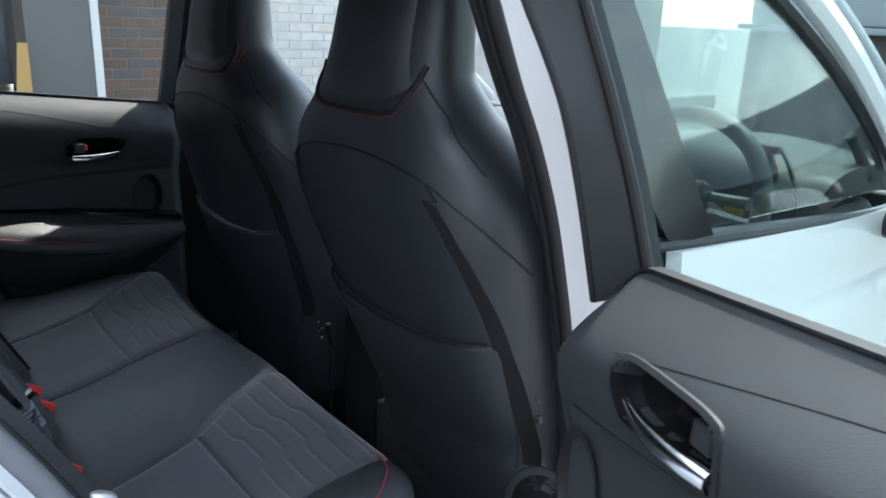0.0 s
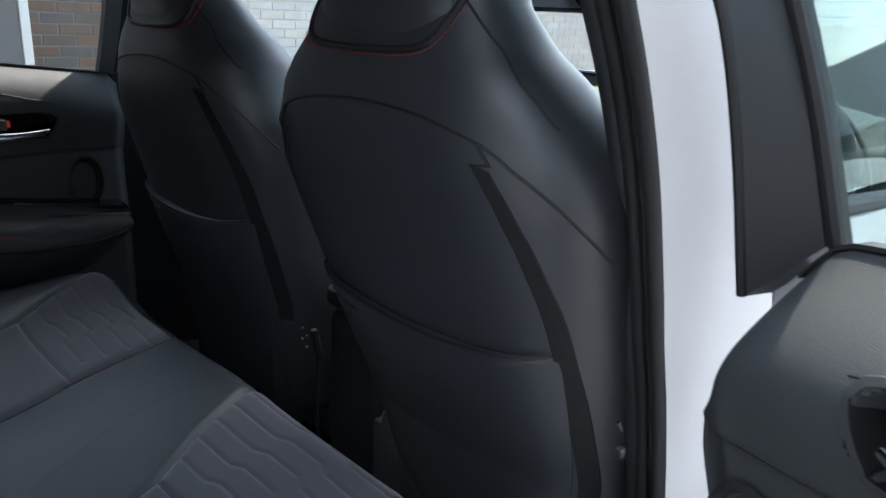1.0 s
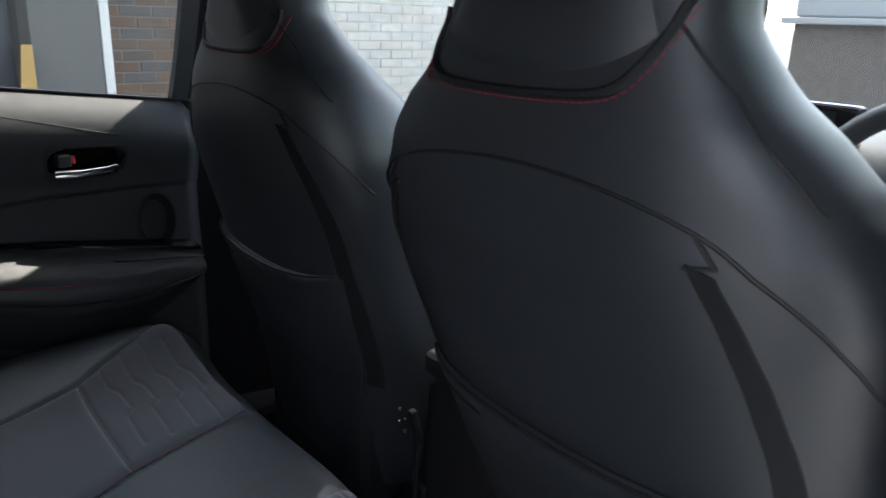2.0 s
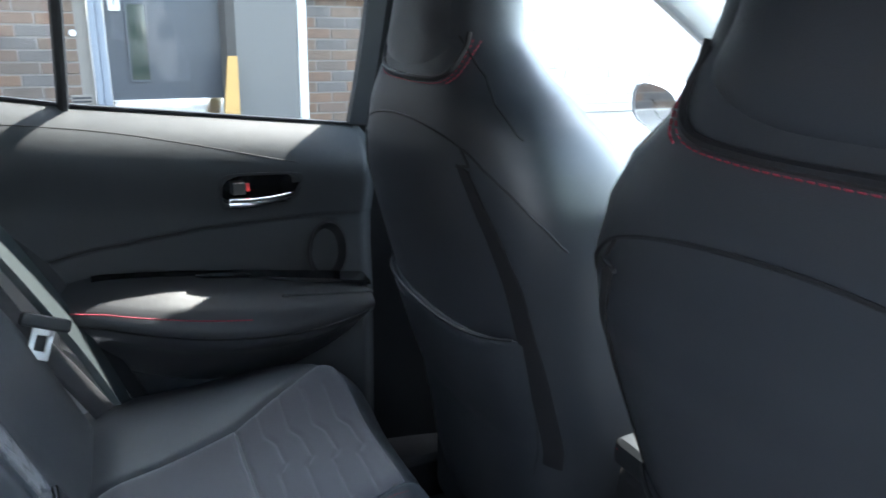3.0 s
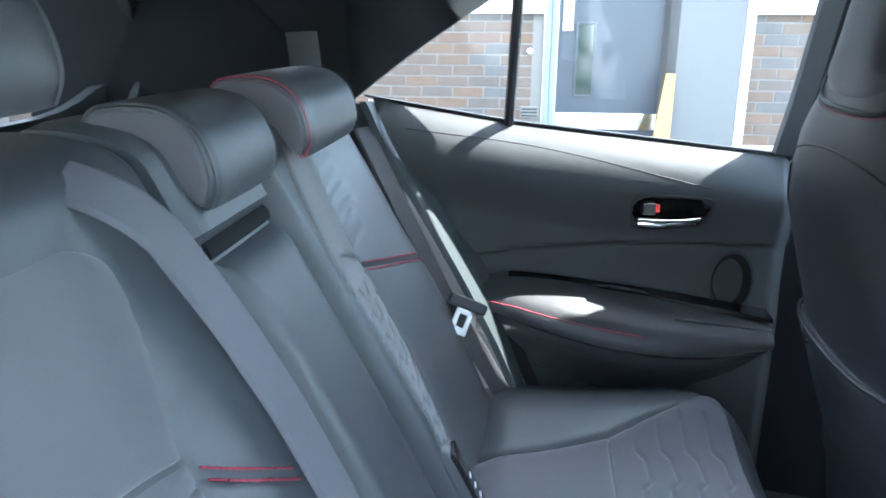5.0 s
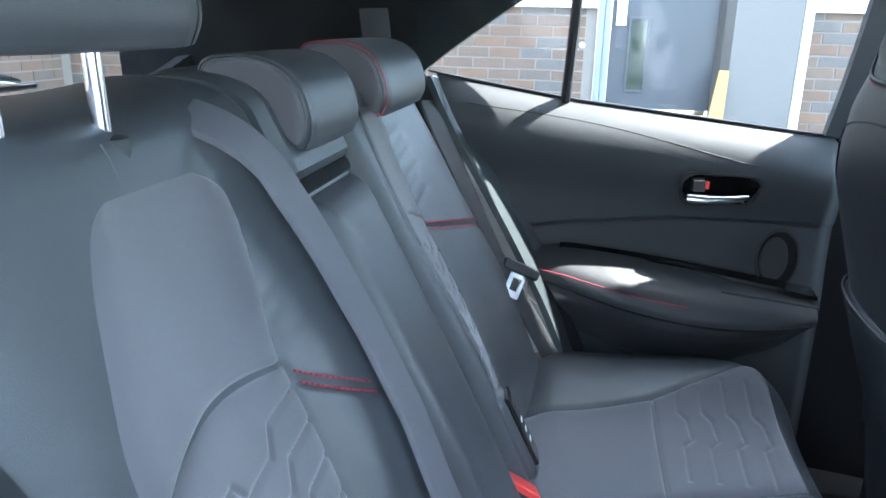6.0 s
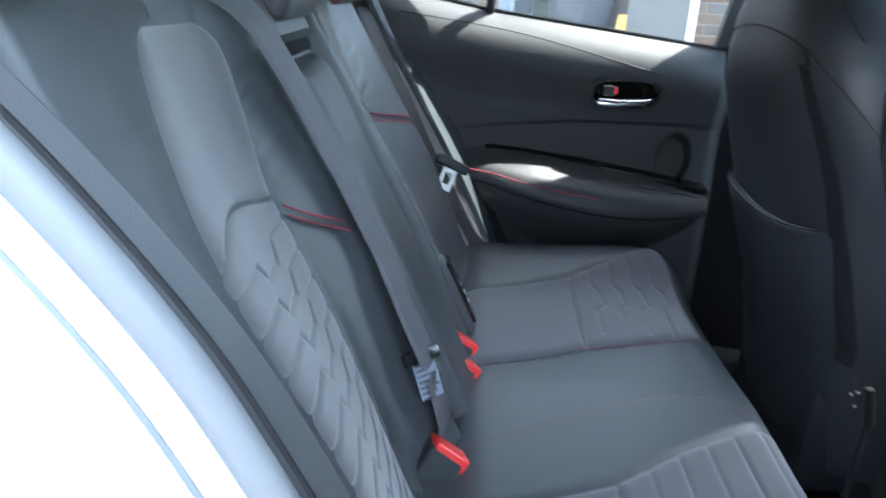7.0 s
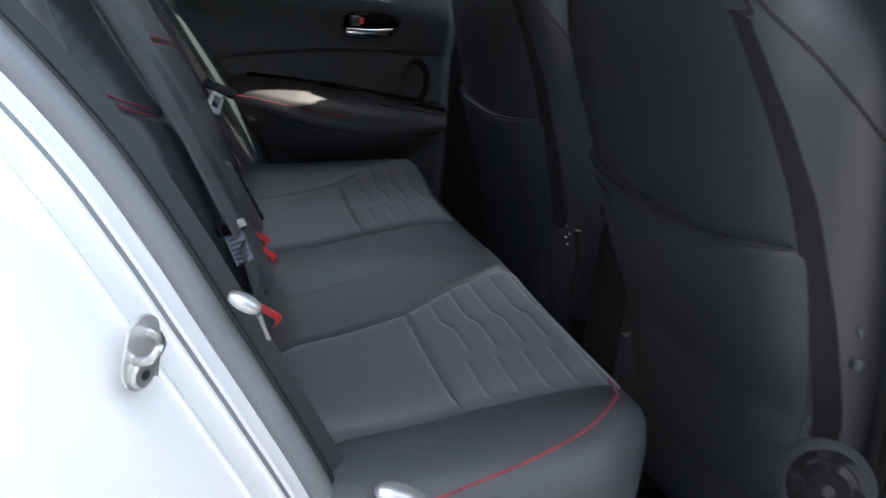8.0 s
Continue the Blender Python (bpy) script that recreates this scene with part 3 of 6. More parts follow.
mesh_part("hatch_seal", *tube_geo(smooth_line([(-0.10, 0.50, 1.015), (-0.09, 0.585, 1.05), (-0.075, 0.61, 1.12), (-0.04, 0.60, 1.22), (0.02, 0.57, 1.34)], 6), 0.010, 8), RUBBER, car, "black hatch seal")
mesh_part("hatch_stop", *disc_geo(0.009, 0.012, 20, 0.002, look((-0.125, 0.60, 1.115), (-1.0, 0.9, 1.0))), RUBBER, car, "rubber hatch stop")
mesh_part("hatch_sill", *tube_geo(smooth_line([(-0.19, -0.50, 1.02), (-0.195, 0.05, 1.01), (-0.19, 0.50, 1.02), (-0.16, 0.58, 1.05)], 6), 0.018, 10), PLASTIC, car, "black hatch sill trim")
cover = mesh_part("load_cover", *box_geo((-0.17, -0.46, 0.955), (0.14, 0.60, 0.975), 0.008), CLOTH_BLACK)
tagged(cover, "black fabric load cover behind the rear seats", "load cover")
wiper = thing("rear_wiper", "silver-grey rear wiper arm on the hatch window", "wiper", (-0.25, 0.2, 1.05))
mesh_part("arm", *tube_geo(smooth_line([(-0.235, 0.02, 1.055), (-0.232, 0.14, 1.062), (-0.228, 0.245, 1.063), (-0.224, 0.29, 1.056)], 5), [0.007] * 11 + [0.006, 0.0055, 0.005, 0.004, 0.003], 8), CHROME, wiper)
mesh_part("blade", *tube_geo([(-0.226, -0.10, 1.044), (-0.224, 0.32, 1.048)], 0.004, 6), RUBBER, wiper)
# back of the shell
mesh_part("rear_panel", *box_geo((-0.80, -0.60, 0.30), (-0.24, 0.62, 0.95), 0.06), PAINT, car, "white tail panel")
mesh_part("bulkhead", *box_geo((1.95, -0.56, 0.25), (2.0, 0.66, 0.90), 0.01), PLASTIC, car, "black bulkhead")
def bonnet_fn(U, W):
    return 1.93 + U * 0.95, -0.60 + W * 1.3, 0.93 - 0.20 * U ** 2 - 0.12 * np.abs(W * 2 - 1) ** 4
mesh_part("bonnet", *sheet_geo(bonnet_fn, 20, 20, (0, 0, -0.03)), PAINT, car, "white bonnet")
mesh_part("nose", *box_geo((2.0, -0.62, 0.25), (2.90, 0.72, 0.72), 0.10), PAINT, car, "white front end")
for x, y in ((2.35, -0.60), (2.35, 0.66), (-0.28, -0.60), (-0.28, 0.62)):
    m = pose(x, y + (0.17 if y < 0 else -0.17), 0.30, 90 if y < 0 else -90, 0, 0)
    V, F = [], []
    prof = [(0.19, 0.0), (0.27, -0.02), (0.295, 0.0), (0.30, 0.05), (0.30, 0.15), (0.295, 0.2), (0.27, 0.215), (0.19, 0.2)]
    for r, h in prof:
        for k in range(40):
            a = 2 * math.pi * k / 40
            V.append(m @ Vector((r * math.cos(a), r * math.sin(a), h)))
    for i in range(len(prof)):
        j = (i + 1) % len(prof)
        for k in range(40):
            F.append((i * 40 + k, i * 40 + (k + 1) % 40, j * 40 + (k + 1) % 40, j * 40 + k))
    wh = mesh_part("wheel", V, F, RUBBER, car, "black tyre")
    mesh_part("rim", *disc_geo(0.195, 0.17, 40, 0.02, m), STEEL, wh, "alloy rim")


# ---- rear seats ----
def back_pt(y, t, h):
    """A point on the rear backrest: across, up the slope from the cushion, and out of its face."""
    return 0.50 - 0.447 * t + 0.894 * h, y, 0.55 + 0.894 * t + 0.447 * h


def roll_top(t):
    return -0.095 * np.clip((t - 0.575) / 0.08, 0, 1) ** 2


def lerp_tab(x, tab):
    return np.interp(x, [a for a, b in tab], [b for a, b in tab])


REAR_SEATS = []


def rear_backrest(name, label, c, half, y_lo, y_hi, bowl):
    """One outer backrest: leather surround, plain fabric upper panel, quilted lower panel, red double stitching."""
    seat = thing(name, label, "car seat", (0.45, c, 0.58), "rear seat backs")
    yl, yr = c - half, c + half
    dish = [(p[0], p[1]) for p in smooth_line([(a, b, 0) for a, b in bowl], 8)]

    def face(Y, T):
        h = lerp_tab(Y, dish) * (0.45 + 0.55 * ramp01(-T, -0.60, -0.44))
        h = h - 0.09 * ramp01(-Y, -(y_lo + 0.035), -(y_lo - 0.004)) ** 1.5 - 0.06 * ramp01(Y, y_hi - 0.02, y_hi + 0.004) ** 1.5
        return h + roll_top(T) + 0.012 * bump01(T, 0.22, 0.14)

    wr = []
    rng = random.Random(3)
    for k in range(6):
        t0 = 0.40 + 0.019 * k + rng.uniform(-0.004, 0.004)
        wr.append([(yr + 0.010 + 0.0013 * k, t0), (yr + 0.028 + rng.uniform(0, 0.012), t0 + 0.007), (yr + 0.052 + rng.uniform(0, 0.014), t0 + 0.010 + rng.uniform(0, 0.006))])

    def surround(U, W):
        Y, T = y_lo + U * (y_hi - y_lo), W * 0.655
        h = face(Y, T) - groove(Y, T, wr, 0.0014, 0.0055) - groove(Y, T, [[(yr + 0.002, 0.368), (y_hi - 0.04, 0.317), (y_hi, 0.297)], [(yr - 0.035, 0.12), (yr, 0.38)]], 0.004, 0.004)
        return back_pt(Y, T, h)
    mesh_part("surround", *sheet_geo(surround, 150, 190, (-0.09, 0, -0.045)), LEATHER, seat, "black leather surround with soft creases")

    up_l = [(p[0], p[1]) for p in smooth_line([(0.38, yl + 0.003, 0), (0.424, yl + 0.014, 0), (0.47, yl + 0.044, 0), (0.515, yl + 0.074, 0), (0.540, yl + 0.098, 0), (0.553, yl + 0.130, 0)], 6)]
    up_r = [(p[0], p[1]) for p in smooth_line([(0.38, yr, 0), (0.41, yr + 0.008, 0), (0.46, yr + 0.022, 0), (0.515, yr + 0.026, 0), (0.538, yr + 0.016, 0), (0.553, yr - 0.012, 0)], 6)]
    squeeze = half / 0.1225

    def arch(u):
        return 0.383 + 0.022 * np.sin(np.pi * np.clip(u, 0, 1) ** 0.9)

    def upper(U, W):
        T = arch(U) + 0.0008 + W * (0.553 - arch(U))
        a, b = yl + (lerp_tab(T, up_l) - yl) * squeeze, yr + (lerp_tab(T, up_r) - yr) * squeeze
        Y = a * (1 - U) + b * U
        e = np.minimum(np.minimum(U, 1 - U) * 22, np.minimum(W * 60, (1 - W) * 14))
        h = face(Y, T) + 0.007 * (1 - np.exp(-e)) - 0.002
        return back_pt(Y, T, h)
    mesh_part("upper_panel", *sheet_geo(upper, 70, 60, (-0.02, 0, -0.01)), FABRIC, seat, "plain dark grey fabric panel")

    lines = []
    for k in range(12):
        t0 = 0.363 - 0.0305 * k
        d = 0.0145
        lines.append([(yl, t0 + 0.006), (yl + 0.36 * 2 * half, t0 + 0.001), (yl + 0.41 * 2 * half, t0 - d), (yl + 0.64 * 2 * half, t0 - d - 0.002), (yl + 0.73 * 2 * half, t0), (yr, t0)])

    def lower(U, W):
        T = 0.005 + W * (arch(U) - 0.0058)
        Y = (yl - 0.002) * (1 - U) + (yr - 0.035 * ramp01(-T, -0.39, -0.12)) * U
        e = np.minimum(np.minimum(U, 1 - U) * 22, (1 - W) * 90)
        h = face(Y, T) + 0.006 * (1 - np.exp(-e)) - 0.0015 - groove(Y, T, lines, 0.0025 if c < 0 else 0.0020, 0.0026)
        return back_pt(Y, T, h)
    mesh_part("quilted_panel", *sheet_geo(lower, 110, 230, (-0.02, 0, -0.01)), FABRIC, seat, "dark grey fabric panel quilted in stepped lines")

    rows = []
    for off in (0.369, 0.358):
        pts = []
        for k in range(20):
            y = yr + 0.006 + (y_hi - 0.040 - yr - 0.006) * k / 19
            t = off - 0.047 * k / 19
            h = float(face(np.array(y), np.array(t)))
            pts.append(back_pt(y, t + 0.004, h + 0.0006))
        rows.append(stitch_geo(pts, 0.0056, 0.0042, 0.0011))
    mesh_part("stitching", *join_geo(rows), RED_THREAD, seat, "double row of red stitching")
    # seam tick on the top roll
    tick = [back_pt(yl + 0.148, t, float(face(np.array(yl + 0.148), np.array(t))) + 0.0005) for t in (0.556, 0.570, 0.584)]
    mesh_part("top_seam", *tube_geo(tick, 0.0009, 6), LEATHER_SIDE, seat)
    REAR_SEATS.append(seat)
    return face


near_face = rear_backrest("rear_seat_back", "black leather rear seat back with grey fabric panels and red stitching", -0.2275, 0.1225, -0.425, -0.010, [(-0.425, -0.022), (-0.392, -0.004), (-0.35, 0.002), (-0.28, -0.012), (-0.20, -0.030), (-0.125, -0.038), (-0.085, -0.028), (-0.05, -0.006), (-0.03, 0.004), (-0.01, 0.002)])
far_face = rear_backrest("rear_seat_back", "black leather rear seat back beside the far door, red stitching", 0.283, 0.075, 0.158, 0.548, [(0.158, 0.010), (0.20, 0.014), (0.25, 0.0), (0.33, -0.014), (0.38, -0.012), (0.45, 0.004), (0.51, 0.014), (0.548, 0.0)])

# middle backrest with its folded armrest
mid = thing("middle_seat_back", "black leather middle seat back with a folded-up armrest", "car seat", (0.45, 0.125, 0.58))
def mid_fn(U, W):
    Y, T = -0.008 + U * 0.164, W * 0.645
    return back_pt(Y, T, 0.012 - 0.012 * ramp01(np.abs(U - 0.5), 0.44, 0.5) + roll_top(T) - 0.012 * ramp01(-T, -0.515, -0.505))
mesh_part("backing", *sheet_geo(mid_fn, 24, 90, (-0.09, 0, -0.045)), LEATHER, mid)
def arm_fn(U, W):
    Y, T = 0.004 + U * 0.142, 0.0 + W * 0.492
    e = np.minimum(np.minimum(U, 1 - U) * 20, (1 - W) * 30)
    return back_pt(Y, T, -0.004 + 0.024 * (1 - np.exp(-e)) + 0.004 * np.sin(np.pi * W))
mesh_part("folded_armrest", *sheet_geo(arm_fn, 40, 80, (-0.02, 0, -0.01)), LEATHER_SIDE, mid, "smooth black leather armrest, folded up")
# black rod above the armrest: the gap's shade, put in as a shape
slot = [back_pt(y, 0.500, 0.001) for y in (0.004, 0.145)]
mesh_part("slot", *tube_geo(slot, 0.008, 10, ((0.894, 0, 0.447), 0.5)), CLOTH_BLACK, mid, "dark pull slot")


# cushion
def front_x(y):
    r = 0.17
    a = np.clip((-0.30 - y) / r, 0, 0.995)
    b = np.clip((y - 0.45) / 0.17, 0, 0.995)
    return 0.874 - r * (1 - np.sqrt(1 - a * a)) - 0.12 * (1 - np.sqrt(1 - b * b))


def cushion_top(X, Y):
    fx = front_x(Y)
    z = 0.586 + 0.026 * bump01(Y, -0.405, 0.06) + 0.034 * bump01(Y, 0.52, 0.09) + 0.008 * bump01(Y, 0.06, 0.10)
    z = z + 0.012 * ramp01(X, 0.55, 0.80) - 0.02 * ramp01(-X, -0.52, -0.44)
    R = 0.055
    d = np.clip((fx - X) / R, 0, 1)
    z = z - R * (1 - np.sqrt(np.clip(1 - (1 - d) ** 2, 0, 1)))
    d2 = np.clip((Y + 0.488) / 0.05, 0, 1)
    z = z - 0.05 * (1 - np.sqrt(np.clip(1 - (1 - d2) ** 2, 0, 1)))
    d3 = np.clip((0.63 - Y) / 0.04, 0, 1)
    return z - 0.04 * (1 - np.sqrt(np.clip(1 - (1 - d3) ** 2, 0, 1)))


bench = thing("rear_bench_cushion", "black leather and grey fabric rear bench cushion with red stitching", "car seat", (0.65, 0.07, 0.38))
N_OUT = [(0.44, -0.392), (0.515, -0.380), (0.655, -0.343), (0.74, -0.330), (0.86, -0.318)]
N_IN = [(0.44, -0.180), (0.47, -0.170), (0.555, -0.143), (0.655, -0.107), (0.74, -0.048), (0.83, 0.0), (0.862, 0.012)]
F_IN = [(0.44, 0.105), (0.49, 0.128), (0.62, 0.178), (0.653, 0.194), (0.806, 0.236), (0.862, 0.262)]
F_OUT = [(0.44, 0.372), (0.47, 0.386), (0.56, 0.408), (0.665, 0.438), (0.765, 0.500), (0.83, 0.553)]

def cush_fn(U, W):
    Y = -0.488 + W * 1.118
    X = 0.44 + U * (front_x(Y) - 0.44)
    Z = cushion_top(X, Y) - groove(X, Y, [N_OUT, N_IN, F_IN, F_OUT], 0.006, 0.006)
    return X, Y, Z
mesh_part("cushion", *sheet_geo(cush_fn, 110, 240, (0, 0, -0.22)), LEATHER, bench, "black leather cushion")

def insert(name, inner, outer, x0, x1, mat, lines, label):
    def fn(U, W):
        X = x0 + U * (x1 - x0)
        a, b = lerp_tab(X, inner), lerp_tab(X, outer)
        Y = a + W * (b - a)
        e = np.minimum(np.minimum(U, 1 - U) * 70, np.minimum(W, 1 - W) * 40)
        Z = cushion_top(X, Y) + 0.007 * (1 - np.exp(-e)) - 0.003
        if lines:
            Z = Z - groove(X, Y, lines, 0.0022, 0.0030)
        return X, Y, Z
    mesh_part(name, *sheet_geo(fn, 90, 90, (0, 0, -0.02)), mat, bench, label)

def quilt(x, a, b):
    w = b - a
    return [(x, a), (x + 0.004, a + 0.35 * w), (x + 0.016, a + 0.42 * w), (x + 0.014, a + 0.62 * w), (x + 0.003, a + 0.70 * w), (x + 0.004, b)]

insert("seat_insert", N_IN, N_OUT, 0.45, 0.6552, FABRIC, None, "plain grey fabric insert")
insert("quilted_insert", N_IN, N_OUT, 0.6558, 0.862, FABRIC, [[(0.690 + 0.036 * k, -0.325 + 0.003 * k), (0.694 + 0.036 * k, -0.245 + 0.004 * k), (0.704 + 0.036 * k, -0.225 + 0.004 * k), (0.704 + 0.036 * k, -0.165 + 0.006 * k), (0.694 + 0.036 * k, -0.145 + 0.006 * k), (0.694 + 0.036 * k, -0.065 + 0.016 * k)] for k in range(5)], "quilted grey fabric insert")
insert("seat_insert", F_IN, F_OUT, 0.45, 0.6636, FABRIC, None, "plain grey fabric insert")
insert("quilted_insert", F_IN, F_OUT, 0.6642, 0.84, FABRIC, [quilt(x, 0.24, 0.48) for x in (0.695, 0.73, 0.765, 0.80)], "quilted grey fabric insert")
red_edge = smooth_line([(0.50, -0.472), (0.60, -0.460), (0.696, -0.444), (0.761, -0.421), (0.808, -0.380), (0.832, -0.338), (0.842, -0.31)], 10)
mesh_part("edge_stitching", *stitch_geo([(p[0], p[1], float(cushion_top(np.array(p[0]), np.array(p[1]))) + 0.001) for p in red_edge], 0.0058, 0.0046, 0.0013), RED_THREAD, bench, "red stitching along the cushion edge")
mid_red = smooth_line([(0.49, -0.059), (0.604, 0.004), (0.713, 0.048), (0.785, 0.058), (0.822, 0.040), (0.845, 0.0)], 10)
mesh_part("seam_stitching", *stitch_geo([(p[0], p[1], float(cushion_top(np.array(p[0]), np.array(p[1]))) + 0.0004) for p in mid_red], 0.006, 0.0034, 0.0003), RED_THREAD, bench, "fine red seam stitching")
mid_red2 = smooth_line([(0.52, 0.150), (0.62, 0.185), (0.72, 0.205), (0.83, 0.222)], 10)
mesh_part("seam_stitching", *stitch_geo([(p[0], p[1], float(cushion_top(np.array(p[0]), np.array(p[1]))) + 0.0004) for p in mid_red2], 0.006, 0.004, 0.00035), RED_THREAD, bench, "fine red seam stitching")


# headrests
def hook_profile():
    """The headrest's side, forward and up from its lower front tip: a thin rear edge, a domed top and a front lip that hangs down."""
    return smooth_line([(0.0, 0.0, 0), (0.006, 0.015, 0), (0.005, 0.034, 0), (-0.004, 0.058, 0), (-0.022, 0.075, 0), (-0.048, 0.083, 0), (-0.080, 0.082, 0), (-0.097, 0.076, 0), (-0.106, 0.058, 0), (-0.104, 0.050, 0), (-0.080, 0.050, 0), (-0.054, 0.045, 0), (-0.030, 0.029, 0), (-0.012, 0.006, 0), (-0.005, -0.001, 0), (0.0, 0.0, 0)], 4)[:-1]


def hook_geo(x, y0, y1, z, k):
    """The padded body between its two sides, a little fuller in the middle."""
    line = hook_profile()
    n, m = len(line), 21
    V, F = [], []
    for j in range(m):
        f = -1 + 2 * j / (m - 1)
        s = 1.0 - 0.10 * max(0.0, (abs(f) - 0.86) / 0.14) ** 2 + 0.012 * math.cos(f * math.pi / 2)
        for p in line:
            V.append((x + (-0.045 + (p[0] + 0.045) * s) * k, (y0 + y1) / 2 + f * (y1 - y0) / 2, z + (0.050 + (p[1] - 0.050) * s) * k))
    for j in range(m - 1):
        for i in range(n):
            F.append((j * n + i, j * n + (i + 1) % n, (j + 1) * n + (i + 1) % n, (j + 1) * n + i))
    return V, F + [tuple(range(n)), tuple(range((m - 1) * n, m * n))]


def side_line(x, y, z, k, s):
    return [(x + (-0.045 + (p[0] + 0.045) * s) * k, y, z + (0.050 + (p[1] - 0.050) * s) * k) for p in hook_profile()]


def headrest(label, x, y0, y1, z, red, posts, k=1.0):
    hr = thing("headrest", label, "headrest", (x - 0.04, (y0 + y1) / 2, z), "rear headrests")
    mesh_part("pad", *hook_geo(x, y0, y1, z, k), LEATHER, hr, sharp=50)
    for y, out in ((y0, -1), (y1, 1)):
        a, b = side_line(x, y + out * 0.0004, z, k, 0.87), side_line(x, y + out * 0.0030, z, k, 0.80)
        n = len(a)
        mesh_part("side_panel", a + b, [(i, (i + 1) % n, (i + 1) % n + n, i + n) for i in range(n)] + [tuple(range(n, 2 * n))], FABRIC, hr, "dark grey fabric side panel")
        ring = side_line(x, y - out * 0.0035, z, k, 0.965)
        if red and out < 0:
            mesh_part("stitching", *stitch_geo(ring + ring[:1], 0.005, 0.0036, 0.0011), RED_THREAD, hr, "red stitching round the side seam")
        else:
            mesh_part("side_seam", *tube_geo(ring + ring[:1], 0.0013, 6), LEATHER_SIDE, hr)
    for py in posts:
        px = x - 0.047
        mesh_part("post", *tube_geo([(px + 0.006, py, z - 0.070), (px, py, z + 0.07)], 0.0062, 14), CHROME, hr, "chrome post")
        mesh_part("sleeve", *tube_geo([(px + 0.003, py, z - 0.078), (px + 0.003, py, z - 0.059), (px + 0.003, py, z - 0.056)], [0.021, 0.018, 0.009], 16), PLASTIC, hr, "black post sleeve")
    return hr

headrest("black leather middle headrest, pushed down", 0.283, 0.008, 0.160, 1.031, False, ())
headrest("black leather headrest with red side stitching, pushed down", 0.300, 0.213, 0.440, 1.040, True, ())
headrest("black leather headrest raised on chrome posts", 0.254, -0.333, -0.121, 1.125, False, (-0.273, -0.179))
# belt bezel on top of the near backrest
bezel = mesh_part("belt_outlet", *box_geo((-0.022, -0.036, -0.008), (0.022, 0.036, 0.005), 0.0045, pose(0.206, -0.086, 1.066, 0, 20, -14)), PLASTIC, REAR_SEATS[0], "black plastic belt outlet")
mesh_part("slit", *box_geo((0.002, -0.026, 0.003), (0.011, 0.026, 0.0058), 0.001, pose(0.206, -0.086, 1.066, 0, 20, -14)), RUBBER, bezel)
rm = pose(0.238, -0.372, 1.0685, 0, 26, 6) @ Matrix.Diagonal((0.62, 1.75, 1, 1))
cupped = mesh_part("release_surround", *disc_geo(0.034, 0.006, 36, 0.005, rm), PLASTIC, REAR_SEATS[0], "black oval surround of the seat release")
mesh_part("release_lever", *disc_geo(0.024, 0.008, 36, 0.004, rm @ pose(0, 0.002, 0)), RUBBER, cupped, "black seat release lever")

# belts
belt = thing("seat_belt", "grey woven middle seat belt plugged in beside the red buckles", "seat belt", (0.3, -0.04, 0.62), "seat belts")
pts = []
for t in np.linspace(0.594, 0.15, 34):
    y = lerp_tab(-t, [(-0.64, -0.080), (-0.60, -0.080), (-0.575, -0.074), (-0.54, -0.064), (-0.50, -0.058), (-0.44, -0.047), (-0.37, -0.041), (-0.28, -0.044), (-0.21, -0.058), (-0.15, -0.062)])
    h = lerp_tab(-t, [(-0.64, -0.060), (-0.60, -0.026), (-0.58, -0.006), (-0.56, 0.008), (-0.53, 0.018), (-0.48, 0.021), (-0.28, 0.024), (-0.15, 0.022)])
    pts.append(back_pt(float(y), float(t), float(h)))
mesh_part("webbing", *strap_geo(pts, 0.041, (0.894, -0.25, 0.40)), WEBBING, belt)
buckle_end = Vector(pts[-1])
lab = look((0.450, -0.070, 0.681), (0.450 - 0.45, -0.070 + 0.45, 0.681 - 0.35)) @ Matrix.Scale(0.88, 4)
mesh_part("care_label", *box_geo((-0.017, -0.026, -0.001), (0.017, 0.020, 0.001), 0.0005, lab), LABEL, belt, "pale printed care label")
bars = [box_geo((-0.015, -0.026 + 0.0068 * k, 0.0005), (-0.015 + 0.03 * (0.6 + 0.4 * ((k * 7) % 5) / 4), -0.0232 + 0.0068 * k, 0.0016), 0, lab) for k in range(7)]
mesh_part("label_print", *join_geo(bars), INK, belt)
mesh_part("tongue_clip", *box_geo((-0.026, 0.018, -0.006), (0.026, 0.034, 0.006), 0.004, lab), GLOSS_BLACK, belt)
mesh_part("lower_webbing", *strap_geo([tuple(buckle_end + Vector((0.004, 0, -0.01))), tuple(buckle_end + Vector((0.02, 0.006, -0.07))), tuple(buckle_end + Vector((0.01, 0.012, -0.12)))], 0.044, (0.894, -0.25, 0.40)), WEBBING, belt)


def buckle(x, y, z, tilt, label):
    """A belt buckle: black body with a red press button."""
    b = thing("seat_belt_buckle", label, "belt buckle", (x, y, z - 0.05), "belt buckles")
    m = pose(x, y, z, tilt[0], tilt[1], tilt[2]) @ Matrix.Scale(1.1, 4)
    mesh_part("body", *box_geo((-0.02, -0.017, -0.075), (0.02, 0.017, 0.0), 0.006, m), PLASTIC, b)
    mesh_part("button", *box_geo((-0.018, -0.0165, -0.026), (0.022, 0.012, 0.005), 0.004, m), RED_PLASTIC, b, "red press button")
    mesh_part("stalk", *box_geo((-0.012, -0.006, -0.14), (0.012, 0.006, -0.07), 0.004, m), RUBBER, b)


